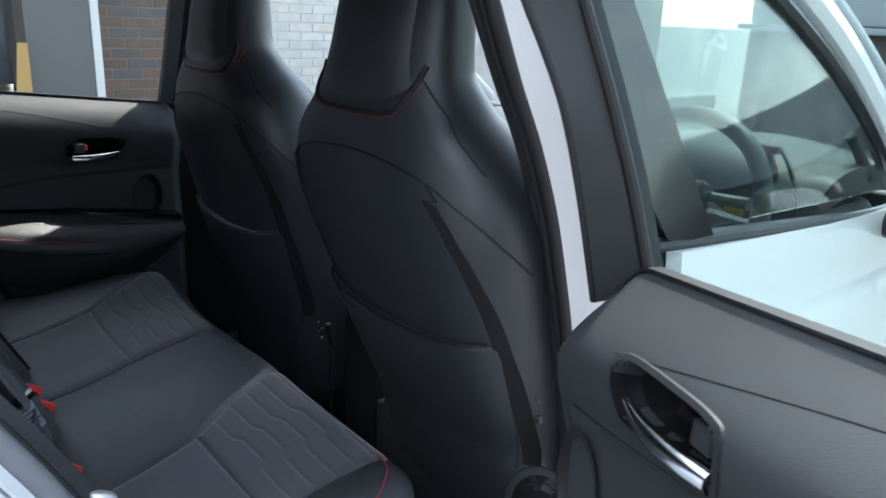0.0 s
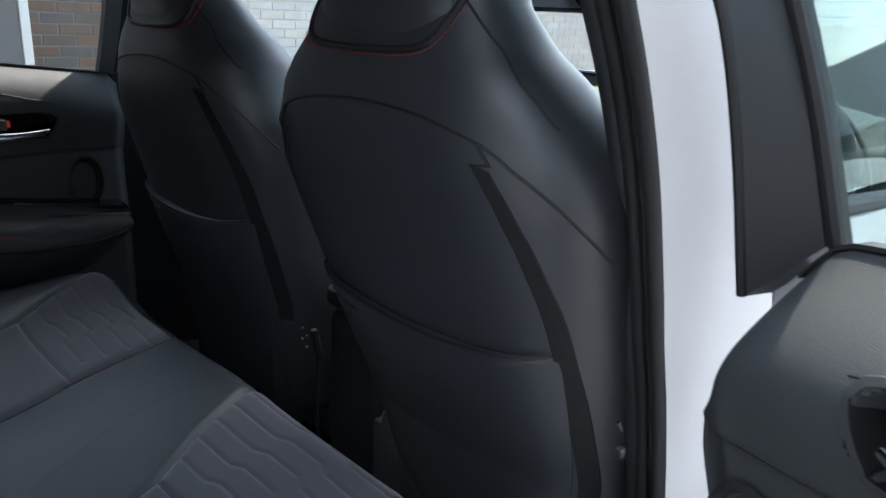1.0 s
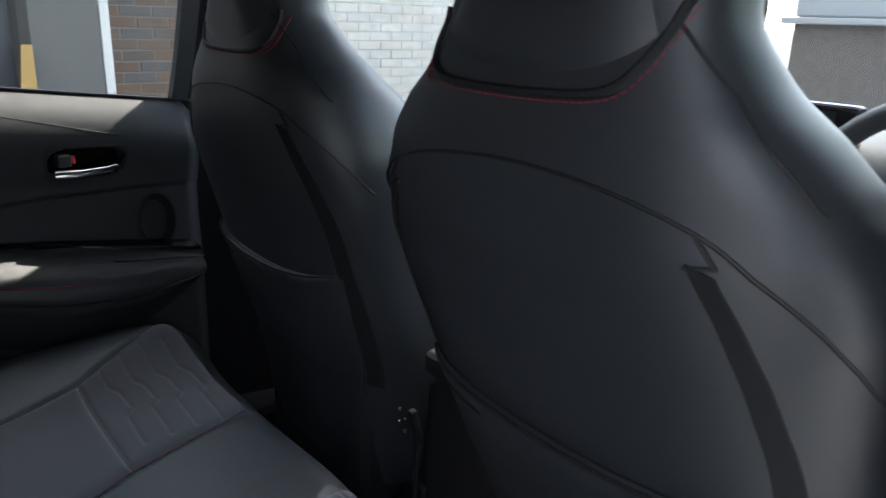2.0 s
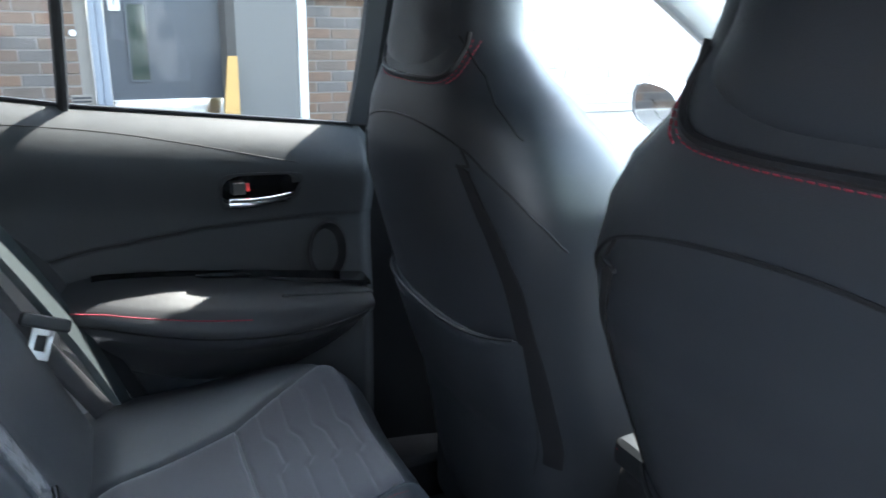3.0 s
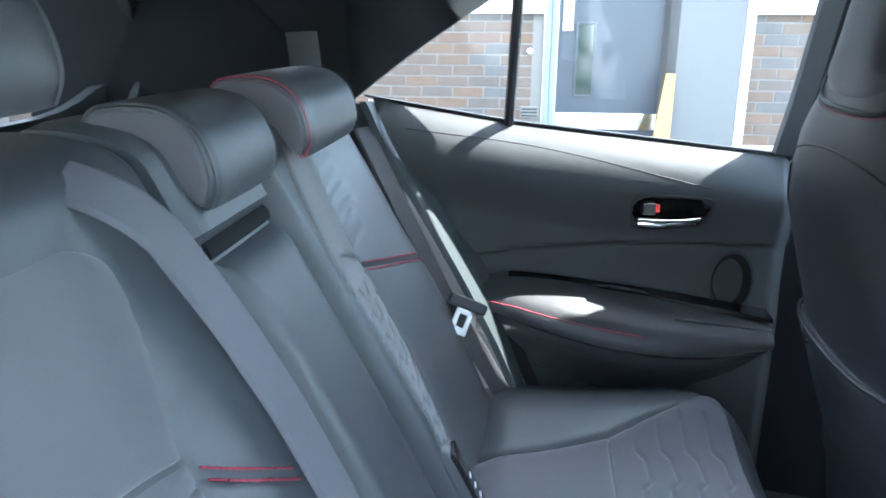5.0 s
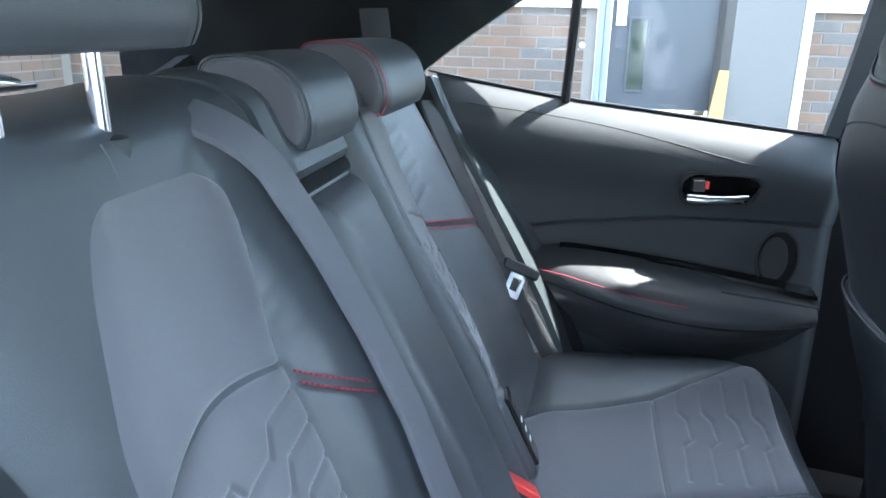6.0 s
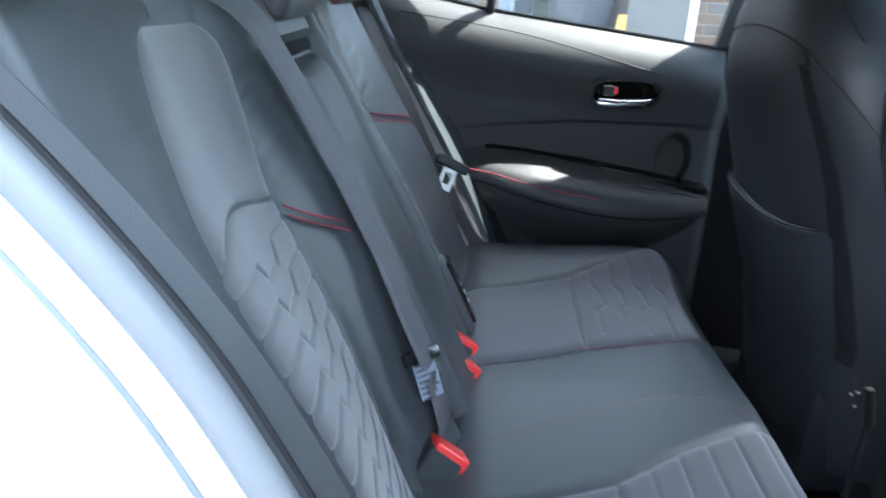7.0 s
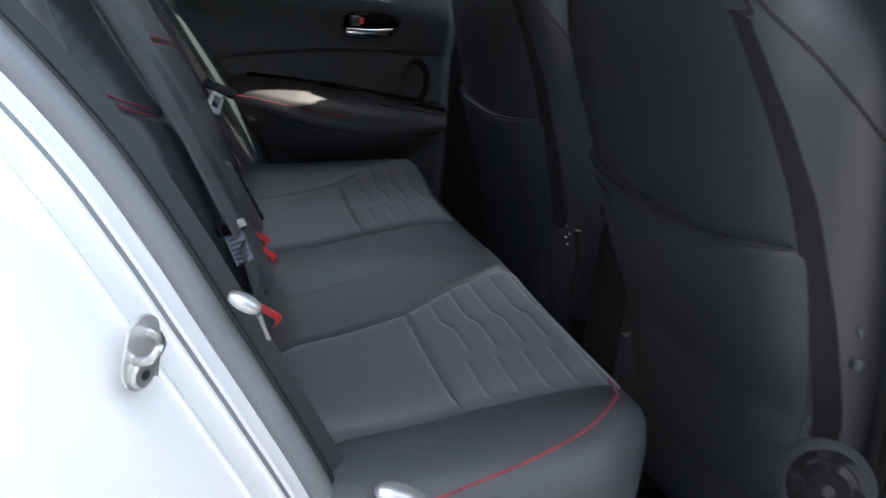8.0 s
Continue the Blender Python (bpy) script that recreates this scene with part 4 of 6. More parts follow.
buckle(0.484, 0.172, 0.607, (-10, 32, 10), "black belt buckle with a red button, lying on the cushion")
buckle(0.488, 0.106, 0.607, (-12, 34, 8), "black belt buckle with a red button beside the belt label")
buckle(0.476, -0.078, 0.598, (-14, 36, 6), "black belt buckle with a red button by the seat back")

# child-seat anchor housings in the gap above the cushion
def anchor_housing(x, y, z, s):
    a = thing("anchor_housing", "black padded anchor housing with a dark plate at the seat gap", "anchor cover", (x, y, z - 0.09))
    m = pose(x, y, z, 0, -26, 6) @ Matrix.Scale(s, 4)
    mesh_part("pad", *box_geo((-0.05, -0.032, -0.10), (0.026, 0.030, 0.065), 0.026, m), LEATHER_SIDE, a)
    mesh_part("plate", *box_geo((0.022, -0.020, -0.075), (0.031, 0.024, 0.050), 0.008, m), GLOSS_BLACK, a)
    mesh_part("print", *join_geo([box_geo((0.0305, -0.004, -0.040 + 0.018 * k), (0.0318, 0.010, -0.036 + 0.018 * k), 0.0005, m) for k in range(3)]), WHITE_INK, a)


anchor_housing(0.456, 0.212, 0.662, 0.80)

# far seat belt between backrest and door
fbelt = thing("seat_belt", "woven seat belt, darkened for shade, with a chrome tongue beside the far door", "seat belt", (0.5, 0.58, 0.60), "seat belts")
fb = smooth_line([(0.272, 0.622, 1.02), (0.305, 0.598, 0.962), (0.358, 0.570, 0.87), (0.412, 0.552, 0.768), (0.442, 0.548, 0.72), (0.480, 0.545, 0.66), (0.515, 0.540, 0.60)], 6)
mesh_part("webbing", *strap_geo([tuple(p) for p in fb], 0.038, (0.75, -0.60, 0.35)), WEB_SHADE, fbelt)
tm = look((0.447, 0.515, 0.762), (0.447 - 0.3, 0.515 + 0.85, 0.762 - 0.35), -26)
mesh_part("tongue_grip", *box_geo((-0.031, 0.0, -0.004), (0.031, 0.018, 0.010), 0.006, tm), PLASTIC, fbelt, "black tongue grip")
ring = [box_geo((-0.0135, -0.038, 0.0), (-0.006, 0.004, 0.004), 0.0015, tm), box_geo((0.006, -0.038, 0.0), (0.0135, 0.004, 0.004), 0.0015, tm), box_geo((-0.0135, -0.039, 0.0), (0.0135, -0.028, 0.004), 0.0015, tm), box_geo((-0.0135, -0.008, 0.0), (0.0135, 0.004, 0.004), 0.0015, tm)]
mesh_part("tongue", *join_geo(ring), BRIGHT_STEEL, fbelt, "chrome tongue plate")
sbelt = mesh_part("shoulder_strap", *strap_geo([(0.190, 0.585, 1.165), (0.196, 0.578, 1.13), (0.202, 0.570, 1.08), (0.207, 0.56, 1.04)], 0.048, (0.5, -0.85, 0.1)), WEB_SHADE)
tagged(sbelt, "shoulder belt strap, darkened for shade, against the rear pillar trim", "seat belt")


# ---- front seats ----
BACK_X = [(0.40, 0.205), (0.55, 0.165), (0.62, 0.148), (0.70, 0.112), (0.80, 0.072), (0.88, 0.040), (0.95, 0.012), (1.00, 0.000), (1.05, 0.000), (1.09, 0.006), (1.14, 0.016), (1.20, 0.026), (1.27, 0.040), (1.31, 0.055)]
HALF_W = [(0.40, 0.205), (0.55, 0.216), (0.70, 0.228), (0.80, 0.236), (0.90, 0.240), (0.96, 0.236), (1.00, 0.227), (1.04, 0.208), (1.07, 0.183), (1.096, 0.152), (1.13, 0.128), (1.17, 0.118), (1.25, 0.108), (1.29, 0.088), (1.31, 0.055)]
DEPTH = [(0.40, 0.24), (0.60, 0.26), (0.80, 0.275), (0.93, 0.265), (1.02, 0.22), (1.09, 0.15), (1.14, 0.11), (1.20, 0.10), (1.27, 0.085), (1.31, 0.05)]


def seat_back_pt(dy, z, out=0.0):
    """A point of the seat's rear face, dy from its middle, at height z, out metres proud; x is from the seat's own zero."""
    w, d = lerp_tab(z, HALF_W), lerp_tab(z, DEPTH)
    q = np.clip(np.abs(dy) / w, 0, 1)
    x = lerp_tab(z, BACK_X) + d * 0.5 * (1 - np.clip(1 - q ** 3.8, 0, 1) ** (1 / 2.4)) - out
    return x, dy, z


def front_seat(name_label, x0, y0, dz, inner, drop=0.0, slimness=0.945, rake=0.0, inside=1.0):
    """A front seat; inner is +1 or -1, the side of the tunnel; slimness scales the lower part of the other side."""
    def slim(dy, z):
        return np.where(np.asarray(dy) * inner < 0, np.asarray(dy) * np.interp(z, [0.40, 0.90, 0.97, 1.04, 1.14, 1.20], [slimness, slimness, 0.5 + 0.5 * slimness - 0.012, 0.94, 0.95, 1.0]), np.asarray(dy) * np.interp(z, [0.40, 0.80, 0.95, 1.04], [inside - 0.02, inside, 1.0, 1.0]))

    seat = thing("front_seat", name_label, "car seat", (x0 + 0.25, y0, 0.28), "front seats")
    zs = np.concatenate([np.linspace(0.41, 1.04, 54), np.linspace(1.05, 1.31, 26)])
    V, F, n = [], [], 56
    for z in zs:
        w, d, xb = float(lerp_tab(z, HALF_W)), float(lerp_tab(z, DEPTH)), float(lerp_tab(z, BACK_X))
        for k in range(n):
            a = 2 * math.pi * k / n
            ca, sa = math.cos(a), math.sin(a)
            dy = w * math.copysign(abs(ca) ** (2 / 3.8), ca)
            hx = d * 0.5 * (1 - math.copysign(abs(sa) ** (2 / 2.4), sa))
            V.append((x0 + xb + hx - rake * max(0.0, 1.0 - z), y0 + float(slim(dy, z)), z + dz))
    for i in range(len(zs) - 1):
        for k in range(n):
            a, b = i * n + k, i * n + (k + 1) % n
            F.append((a, b, b + n, a + n))
    F += [tuple(range(n)), tuple(range((len(zs) - 1) * n, len(zs) * n))]
    mesh_part("backrest", V, F, SHADED_LEATHER, seat, "black leather backrest", sharp=60)

    def on(dy, z, out=0.001):
        p = seat_back_pt(dy, z, out)
        return float(p[0]) + x0 - rake * max(0.0, 1.0 - float(p[2])), float(slim(p[1], p[2])) + y0, float(p[2]) + dz

    # pad of the headrest sunk into the shell
    def pad(U, W):
        z = 1.097 + W * 0.203
        w = lerp_tab(z, HALF_W) * (0.80 - 0.10 * (1 - W))
        dy = (U - 0.5) * 2 * w
        low = 0.03 * np.abs(U * 2 - 1) ** 3 * (1 - W)
        e = np.minimum(np.minimum(U, 1 - U) * 9, W * 10)
        p = seat_back_pt(dy, z + low, 0.016 * (1 - np.exp(-e)) - 0.004)
        return p[0] + x0 - rake * np.clip(1.0 - p[2], 0, 1), slim(p[1], p[2]) + y0, p[2] + dz
    mesh_part("headrest_pad", *sheet_geo(pad, 40, 40, (0.02, 0, 0)), SHADED_LEATHER, seat, "black leather headrest pad")
    hem = [(-inner * a, b) for a, b in ((0.108, 1.150), (0.103, 1.132), (0.093, 1.112), (0.077, 1.097), (0.05, 1.091), (0.0, 1.089))]
    hem += [(inner * a, b) for a, b in ((0.05, 1.089), (0.088, 1.092), (0.107, 1.102), (0.113, 1.120), (0.112, 1.142))]
    hl = smooth_line([(a, b, 0) for a, b in hem], 8)
    mesh_part("hem", *tube_geo([on(p[0], p[1], 0.0005) for p in hl], 0.0035, 8), RUBBER, seat)
    mesh_part("hem_stitching", *stitch_geo([on(p[0] * 1.04, p[1] - 0.005, 0.0010) for p in hl], 0.0062, 0.0036, 0.0006), RED_THREAD, seat, "red stitching under the headrest")
    for s in (inner,):
        row = [on(p[0] * 1.06 + s * 0.003, p[1] - 0.008, 0.0012) for p in hl if p[0] * s > 0.095]
        mesh_part("side_stitching", *stitch_geo(row, 0.0055, 0.004, 0.0008), RED_THREAD, seat, "second row of red stitching beside the headrest")

    def seam(name, line, r=0.0016, mat=RUBBER, out=0.0002, n=8):
        return mesh_part(name, *tube_geo([on(p[0], p[1], out) for p in smooth_line([(a, b, 0) for a, b in line], n)], r, 6), mat, seat)
    seam("arch_seam", [(-0.234, 0.915), (-0.222, 0.95), (-0.205, 0.976), (-0.18, 1.000), (-0.146, 1.021), (-0.084, 1.036), (0.0, 1.042), (0.084, 1.036), (0.146, 1.021), (0.18, 1.000), (0.205, 0.976), (0.222, 0.95), (0.234, 0.915)], 0.0015)
    for s in (-1, 1):
        seam("shoulder_seam", [(s * 0.103, 1.138), (s * 0.118, 1.122), (s * 0.137, 1.102), (s * 0.163, 1.076), (s * 0.187, 1.052), (s * 0.202, 1.035)], 0.0015)
        # elastic edge tape of the map pocket
        tape = smooth_line([(s * 0.152, 1.000, 0), (s * 0.178, 0.943, 0), (s * 0.195, 0.87, 0), (s * 0.199, 0.79, 0), (s * 0.199, 0.72, 0), (s * 0.195, 0.645, 0), (s * 0.190, 0.60, 0)], 8)
        def tape_fn(U, W, tape=tape, s=s):
            i = W * (len(tape) - 1)
            T = np.array(tape)
            a = np.interp(i, range(len(tape)), T[:, 0])
            b = np.interp(i, range(len(tape)), T[:, 1])
            dy = a + (U - 0.5) * 0.017
            p = seat_back_pt(dy, b + (U - 0.5) * s * -0.006, 0.0022)
            return p[0] + x0 - rake * np.clip(1.0 - p[2], 0, 1), slim(p[1], p[2]) + y0, p[2] + dz
        mesh_part("pocket_tape", *sheet_geo(tape_fn, 6, len(tape), (0.006, 0, 0)), WEB_DARK, seat, "dark elastic tape along the map pocket")
        seam("tape_end", [(s * 0.142, 1.000), (s * 0.162, 1.003)], 0.0018)
        seam("tape_top", [(s * 0.160, 1.003), (s * 0.146, 1.021)], 0.0018)
    # map pocket panel, its mouth a soft wave
    def mouth(u):
        return 0.793 + drop + 0.018 * np.abs(u * 2 - 1) ** 1.6
    def pocket(U, W):
        z = 0.58 + W * (mouth(U) - 0.58)
        w = np.interp(z, [0.58, 0.645, 0.72, 0.79, 0.84], [0.168, 0.182, 0.192, 0.196, 0.193])
        dy = (U - 0.5) * 2 * w
        e = np.minimum(np.minimum(U, 1 - U) * 12, (1 - W) * 30)
        p = seat_back_pt(dy, z, 0.010 * (1 - np.exp(-e)) * (0.4 + 0.6 * W) + 0.002)
        return p[0] + x0 - rake * np.clip(1.0 - p[2], 0, 1), slim(p[1], p[2]) + y0, p[2] + dz
    mesh_part("map_pocket", *sheet_geo(pocket, 50, 40, (0.015, 0, 0)), SHADED_LEATHER, seat, "black leather map pocket")
    for k, o in ((0, 0.011), (1, 0.0095)):
        ln = [on((u - 0.5) * 2 * 0.194, float(mouth(np.array(u))) - 0.022 * k + 0.001, o * (1 - math.exp(-min(u, 1 - u) * 12)) + 0.0015) for u in np.linspace(0.02, 0.98, 30)]
        if k:
            ln = ln[22:]
        mesh_part("pocket_hem", *tube_geo(ln, 0.0022, 6), RUBBER, seat)
    # cushion, base and rails
    def cush(U, W):
        X, Y = x0 + 0.23 + U * 0.44, y0 + (W - 0.5) * 0.50
        e = np.minimum(np.minimum(U, 1 - U) * 9, np.minimum(W, 1 - W) * 9)
        Z = 0.50 + 0.10 * (1 - np.exp(-e)) + 0.035 * (np.abs(W * 2 - 1) ** 3) * (1 - np.exp(-e))
        return X, Y, Z
    mesh_part("cushion", *sheet_geo(cush, 30, 30, (0, 0, -0.13)), SHADED_LEATHER, seat)
    mesh_part("base", *box_geo((x0 + 0.22, y0 - 0.20, 0.33), (x0 + 0.60, y0 + 0.20, 0.40), 0.02), PLASTIC, seat)
    for s in (-1, 1):
        mesh_part("recliner_cover", *box_geo((x0 + 0.26, y0 + s * 0.205 - 0.02, 0.42), (x0 + 0.38, y0 + s * 0.215 + 0.02, 0.59), 0.018), PLASTIC, seat, "black recliner cover")
        mesh_part("rail", *box_geo((x0 + 0.05, y0 + s * 0.17 - 0.02, 0.27), (x0 + 0.65, y0 + s * 0.17 + 0.02, 0.32), 0.005), PLASTIC, seat, "black painted seat rail")
    mesh_part("back_lower_shell", *box_geo((x0 + 0.19 - 0.5 * rake, y0 - 0.16, 0.36), (x0 + 0.28 - 0.5 * rake, y0 + 0.16, 0.58), 0.03), PLASTIC, seat)
    return on


front_seat("black leather driver's seat with a map pocket on its back", 0.805, -0.290, 0.002, 1)
front_seat("black leather passenger seat, slid forward beside the far door", 0.880, 0.366, -0.003, -1, -0.02, 1.08, 0.12, 0.92)
# buckle housings between the front seats
for x, y in ((0.97, 0.03),):
    fbk = thing("seat_belt_buckle", "black front belt buckle with small bright fittings", "belt buckle", (x, y, 0.40), "front belt buckles")
    mesh_part("body", *box_geo((-0.006, -0.005, -0.055), (0.004, 0.005, 0.0), 0.003, pose(x, y, 0.650, 0, -12, 0)), CLOTH_BLACK, fbk)
    mesh_part("stalk", *box_geo((x + 0.004, y - 0.003, 0.40), (x + 0.009, y + 0.003, 0.60), 0.002), CLOTH_BLACK, fbk)
    mesh_part("pins", *join_geo([disc_geo(0.002, 0.004, 10, 0.001, look((x - 0.016, y - 0.006 + 0.012 * (k % 2), 0.628 + 0.009 * k), (x - 1, y - 0.6, 0.9)) @ flip) for k in range(4)]), CHROME, fbk)
# lower belt anchor cover at the foot of the pillar
anchor = thing("belt_anchor_cover", "round black ribbed cover at the foot of the pillar", "belt anchor", (0.945, -0.50, 0.55))
am = look((0.950, -0.522, 0.600), (0.55, -0.95, 0.80))
for nm, r, h, mt in (("base_ring", 0.042, 0.014, PLASTIC), ("middle_ring", 0.034, 0.022, GLOSS_BLACK), ("dome", 0.026, 0.032, GLOSS_BLACK), ("hub", 0.011, 0.034, RUBBER)):
    mesh_part(nm, *disc_geo(r, h, 32, 0.007, am @ flip), mt, anchor)
for nm, cx, cy, cz, lx, lz in (("latch_cover", 0.434, -0.462, 0.789, 0.011, 0.0062), ("hinge_cover", 0.563, -0.462, 0.597, 0.027, 0.012)):
    V, F, n, m = [], [], 20, 11
    for i in range(m):
        f = math.pi * i / (m - 1)
        for k in range(n):
            a = 2 * math.pi * k / n
            r = math.sin(f) ** 0.8
            V.append((cx - lx * math.cos(f) + 0.3 * lz * r * math.sin(a), cy + lz * 1.2 * r * math.cos(a), cz + lz * r * math.sin(a) + 0.55 * lx * math.cos(f)))
    for i in range(m - 1):
        for k in range(n):
            a, b = i * n + k, i * n + (k + 1) % n
            F.append((a, b, b + n, a + n))
    cv = mesh_part(nm, V, F, BRIGHT_STEEL)
    tagged(cv, "smooth bright " + nm.replace("_", " ") + " beside the rear seat", nm.replace("_", " "))
pin = mesh_part("latch_pin", *tube_geo([(0.444, -0.455, 0.776), (0.452, -0.445, 0.750)], [0.002, 0.0016], 8), STEEL)
tagged(pin, "short steel pin under the bright latch cover", "pin")
bracket = thing("seat_bracket", "small dark bracket on the seat side by the pillar", "bracket", (0.90, -0.545, 0.75))
mesh_part("pin", *tube_geo([(0.900, -0.548, 0.778), (0.903, -0.551, 0.770)], 0.0022, 8), PLASTIC, bracket)
mesh_part("tab", *box_geo((0.900, -0.556, 0.742), (0.909, -0.548, 0.752), 0.003), PLASTIC, bracket)

# centre console and gaiter between the seats
console = thing("centre_console", "black centre console with red-stitched lid", "console", (1.25, 0.03, 0.27))
mesh_part("body", *box_geo((1.06, -0.01, 0.27), (1.60, 0.125, 0.640), 0.03), RUBBER, console)
mesh_part("lid", *box_geo((1.05, -0.01, 0.643), (1.32, 0.116, 0.682), 0.016), PLASTIC, console, "black padded lid")
mesh_part("lid_stitching", *stitch_geo([(1.0515, 0.0, 0.668), (1.0515, 0.105, 0.668)], 0.006, 0.0045, 0.0009), RED_THREAD, console)


# ---- doors ----
def door_parts(frame_fn, label, ds=0.0, corner=0.0, corner_w=0.10, red_mark=True, dh=0.0, s0=0.0, puff=0.0, hn=0.0, rise=0.0, out=0.0):
    """The rear door's inner side. frame_fn(s, n, z) turns distance from the front edge, depth inwards and height into world."""
    def P(s, n, z):
        """A point of the trim; below the waist it swells inwards by puff."""
        return frame_fn(s, n + puff * ramp01(z_top(s) - z, 0.0, 0.07), z)

    def z_top(s):
        return 0.960 + 0.108 * s + 0.05 * np.clip(s - 0.45, 0, 1) - corner * np.clip(1 - (s - s0) / corner_w, 0, 1) ** 2.6 - (0.010 if corner else 0.0)

    def s_rear(z):
        return 0.405 + 0.60 * (z - 0.55)

    crease = [(0.63, 1.002), (0.40, 0.972), (0.145, 0.915), (0.0, 0.888)]
    seam2 = [(0.56, 0.785), (0.45, 0.803), (0.285, 0.819), (0.12, 0.820), (0.0, 0.816)]

    seam2 = [(a, b + rise * (1 + 11 * min(max(a - 0.1, 0), 0.30))) for a, b in seam2]
    lead = 2.2 * min(s0, 0.032)

    def depth(s, z, carved=True):
        w = z_top(s) - z
        k = np.clip(w / 0.070, 0, 1)
        n = 0.040 * (1 - (1 - k) ** 2) - 0.020 * ramp01(w, 0.07, 0.16) + 0.008 * ramp01(w, 0.20, 0.30)
        if carved:
            q = (np.clip(np.abs((s - 0.192 - ds) / 0.0595), 0, 2) ** 2.8 + np.clip(np.abs((z - 0.870 - dh) / 0.0262), 0, 2) ** 2.8) ** (1 / 2.8)
            n = n - 0.048 * ramp01(-q, -1.03, -0.93)
        n = n - 0.02 * ramp01(-s, -0.03 - s0, -s0)
        return n - 0.004 * ramp01(np.interp(s, [q[0] for q in seam2[::-1]], [q[1] for q in seam2[::-1]]) - z, -0.004, 0.004)

    def panel(U, W):
        zz = 0.38 + W * 0.64
        s = s0 + U * (s_rear(zz) - s0)
        z = 0.38 + W * (z_top(s) - 0.38)
        return P(s, depth(s, z), z)
    back = np.array(P(0.0, -0.008, 0.0)) - np.array(P(0.0, 0.0, 0.0))
    door = mesh_part("rear_door", *sheet_geo(panel, 180, 200, tuple(back)), SOFT_TRIM, car, label)

    for nm_, ln in (("crease_seam", crease[:-1]), ("panel_seam", seam2)):
        pts = [p for p in smooth_line([(a, b, 0) for a, b in ln], 10) if p[0] > s0 + 0.004]
        mesh_part(nm_, *tube_geo([P(p[0], float(depth(np.array(p[0]), np.array(p[1]))) - 0.0002, p[1]) for p in pts], 0.0009, 6), RUBBER, door)
    # armrest
    sv = np.linspace(0.035 + lead, 0.512, 34)
    zt = lambda s: np.interp(s, [0.035, 0.10, 0.27, 0.37, 0.45, 0.512], [0.700, 0.712, 0.738, 0.750, 0.757, 0.752])
    nm = lambda s: 0.012 + 0.096 * np.sin(np.pi * np.clip((s + 0.10) / 0.66, 0, 1)) ** 0.7
    prof = [(0.0, 0.010), (0.22, 0.006), (0.48, -0.006), (0.72, -0.021), (0.90, -0.036), (1.0, -0.056), (0.98, -0.074), (0.88, -0.094), (0.70, -0.112), (0.45, -0.145), (0.18, -0.175), (0.0, -0.185)]
    V, F = [], []
    for s in sv:
        k = 0.25 + 0.75 * math.sin(math.pi * min(1, max(0, (s - 0.02) / 0.52))) ** 0.6
        for a, b in [(q[0], q[1]) for q in smooth_line([(a, b, 0) for a, b in prof], 3)]:
            V.append(P(s, 0.004 + out + a * float(nm(s)), float(zt(s)) + b * k))
    n = len(V) // len(sv)
    for i in range(len(sv) - 1):
        for k in range(n - 1):
            F.append((i * n + k, i * n + k + 1, (i + 1) * n + k + 1, (i + 1) * n + k))
    F += [tuple(range(n)), tuple(range((len(sv) - 1) * n, len(sv) * n))]
    mesh_part("armrest", V, F, LEATHER_SIDE, door, "padded black armrest")
    red = [P(s, 0.0065 + out + 0.95 * float(nm(s)), float(zt(s)) - 0.0425 * (0.25 + 0.75 * math.sin(math.pi * min(1, max(0, (s - 0.02) / 0.52))) ** 0.6)) for s in np.linspace(0.25, 0.505, 26)]
    mesh_part("armrest_stitching", *stitch_geo(red, 0.0058, 0.0046, 0.0013), RED_THREAD, door, "red stitching along the armrest")
    low = [P(s, 0.0065 + out + 0.985 * float(nm(s)), float(zt(s)) - 0.072 * (0.25 + 0.75 * math.sin(math.pi * min(1, max(0, (s - 0.02) / 0.52))) ** 0.6)) for s in np.linspace(0.05 + lead, 0.505, 30)]
    mesh_part("armrest_seam", *tube_geo(low, 0.0018, 6), RUBBER, door)
    # gloss strip with the window switch behind the armrest
    V, F = [], []
    sv2 = np.linspace(0.03 + lead, 0.46, 26)
    for s in sv2:
        wdt = 0.004 + 0.034 * (1 - s / 0.46) ** 1.3
        z = float(zt(s)) + 0.001
        for a, b in ((0.012, 0.007), (0.018, 0.010), (0.018 + wdt, 0.004), (0.020 + wdt, -0.002), (0.012, -0.004)):
            V.append(P(s, a + out, z + b))
    for i in range(len(sv2) - 1):
        for k in range(5):
            F.append((i * 5 + k, i * 5 + (k + 1) % 5, (i + 1) * 5 + (k + 1) % 5, (i + 1) * 5 + k))
    F += [(0, 1, 2, 3, 4), tuple(len(V) - 5 + k for k in range(5))]
    strip = mesh_part("switch_strip", V, F, GLOSS_BLACK, door, "gloss black switch strip")
    sw = [P(s, 0.034 + out, float(zt(s)) + 0.008) for s in np.linspace(0.23, 0.315, 8)]
    mesh_part("window_switch", *tube_geo(sw, [0.003, 0.0055, 0.006, 0.006, 0.006, 0.006, 0.0055, 0.003], 8), GLOSS_BLACK, door, "window switch")
    tip = [P(s, 0.004 + out + float(nm(s)) * 0.9, float(zt(s)) - 0.006) for s in np.linspace(0.036 + lead, 0.20, 12)]
    mesh_part("front_edge_bead", *tube_geo(tip, 0.0022, 6), PLASTIC, door)
    # oval cup recess; its black stands for shade on the same door trim
    V, F = [], []
    rings = [(1.10, 0.009), (1.0, 0.010), (0.90, 0.0), (0.6, -0.016), (0.0, -0.020)]
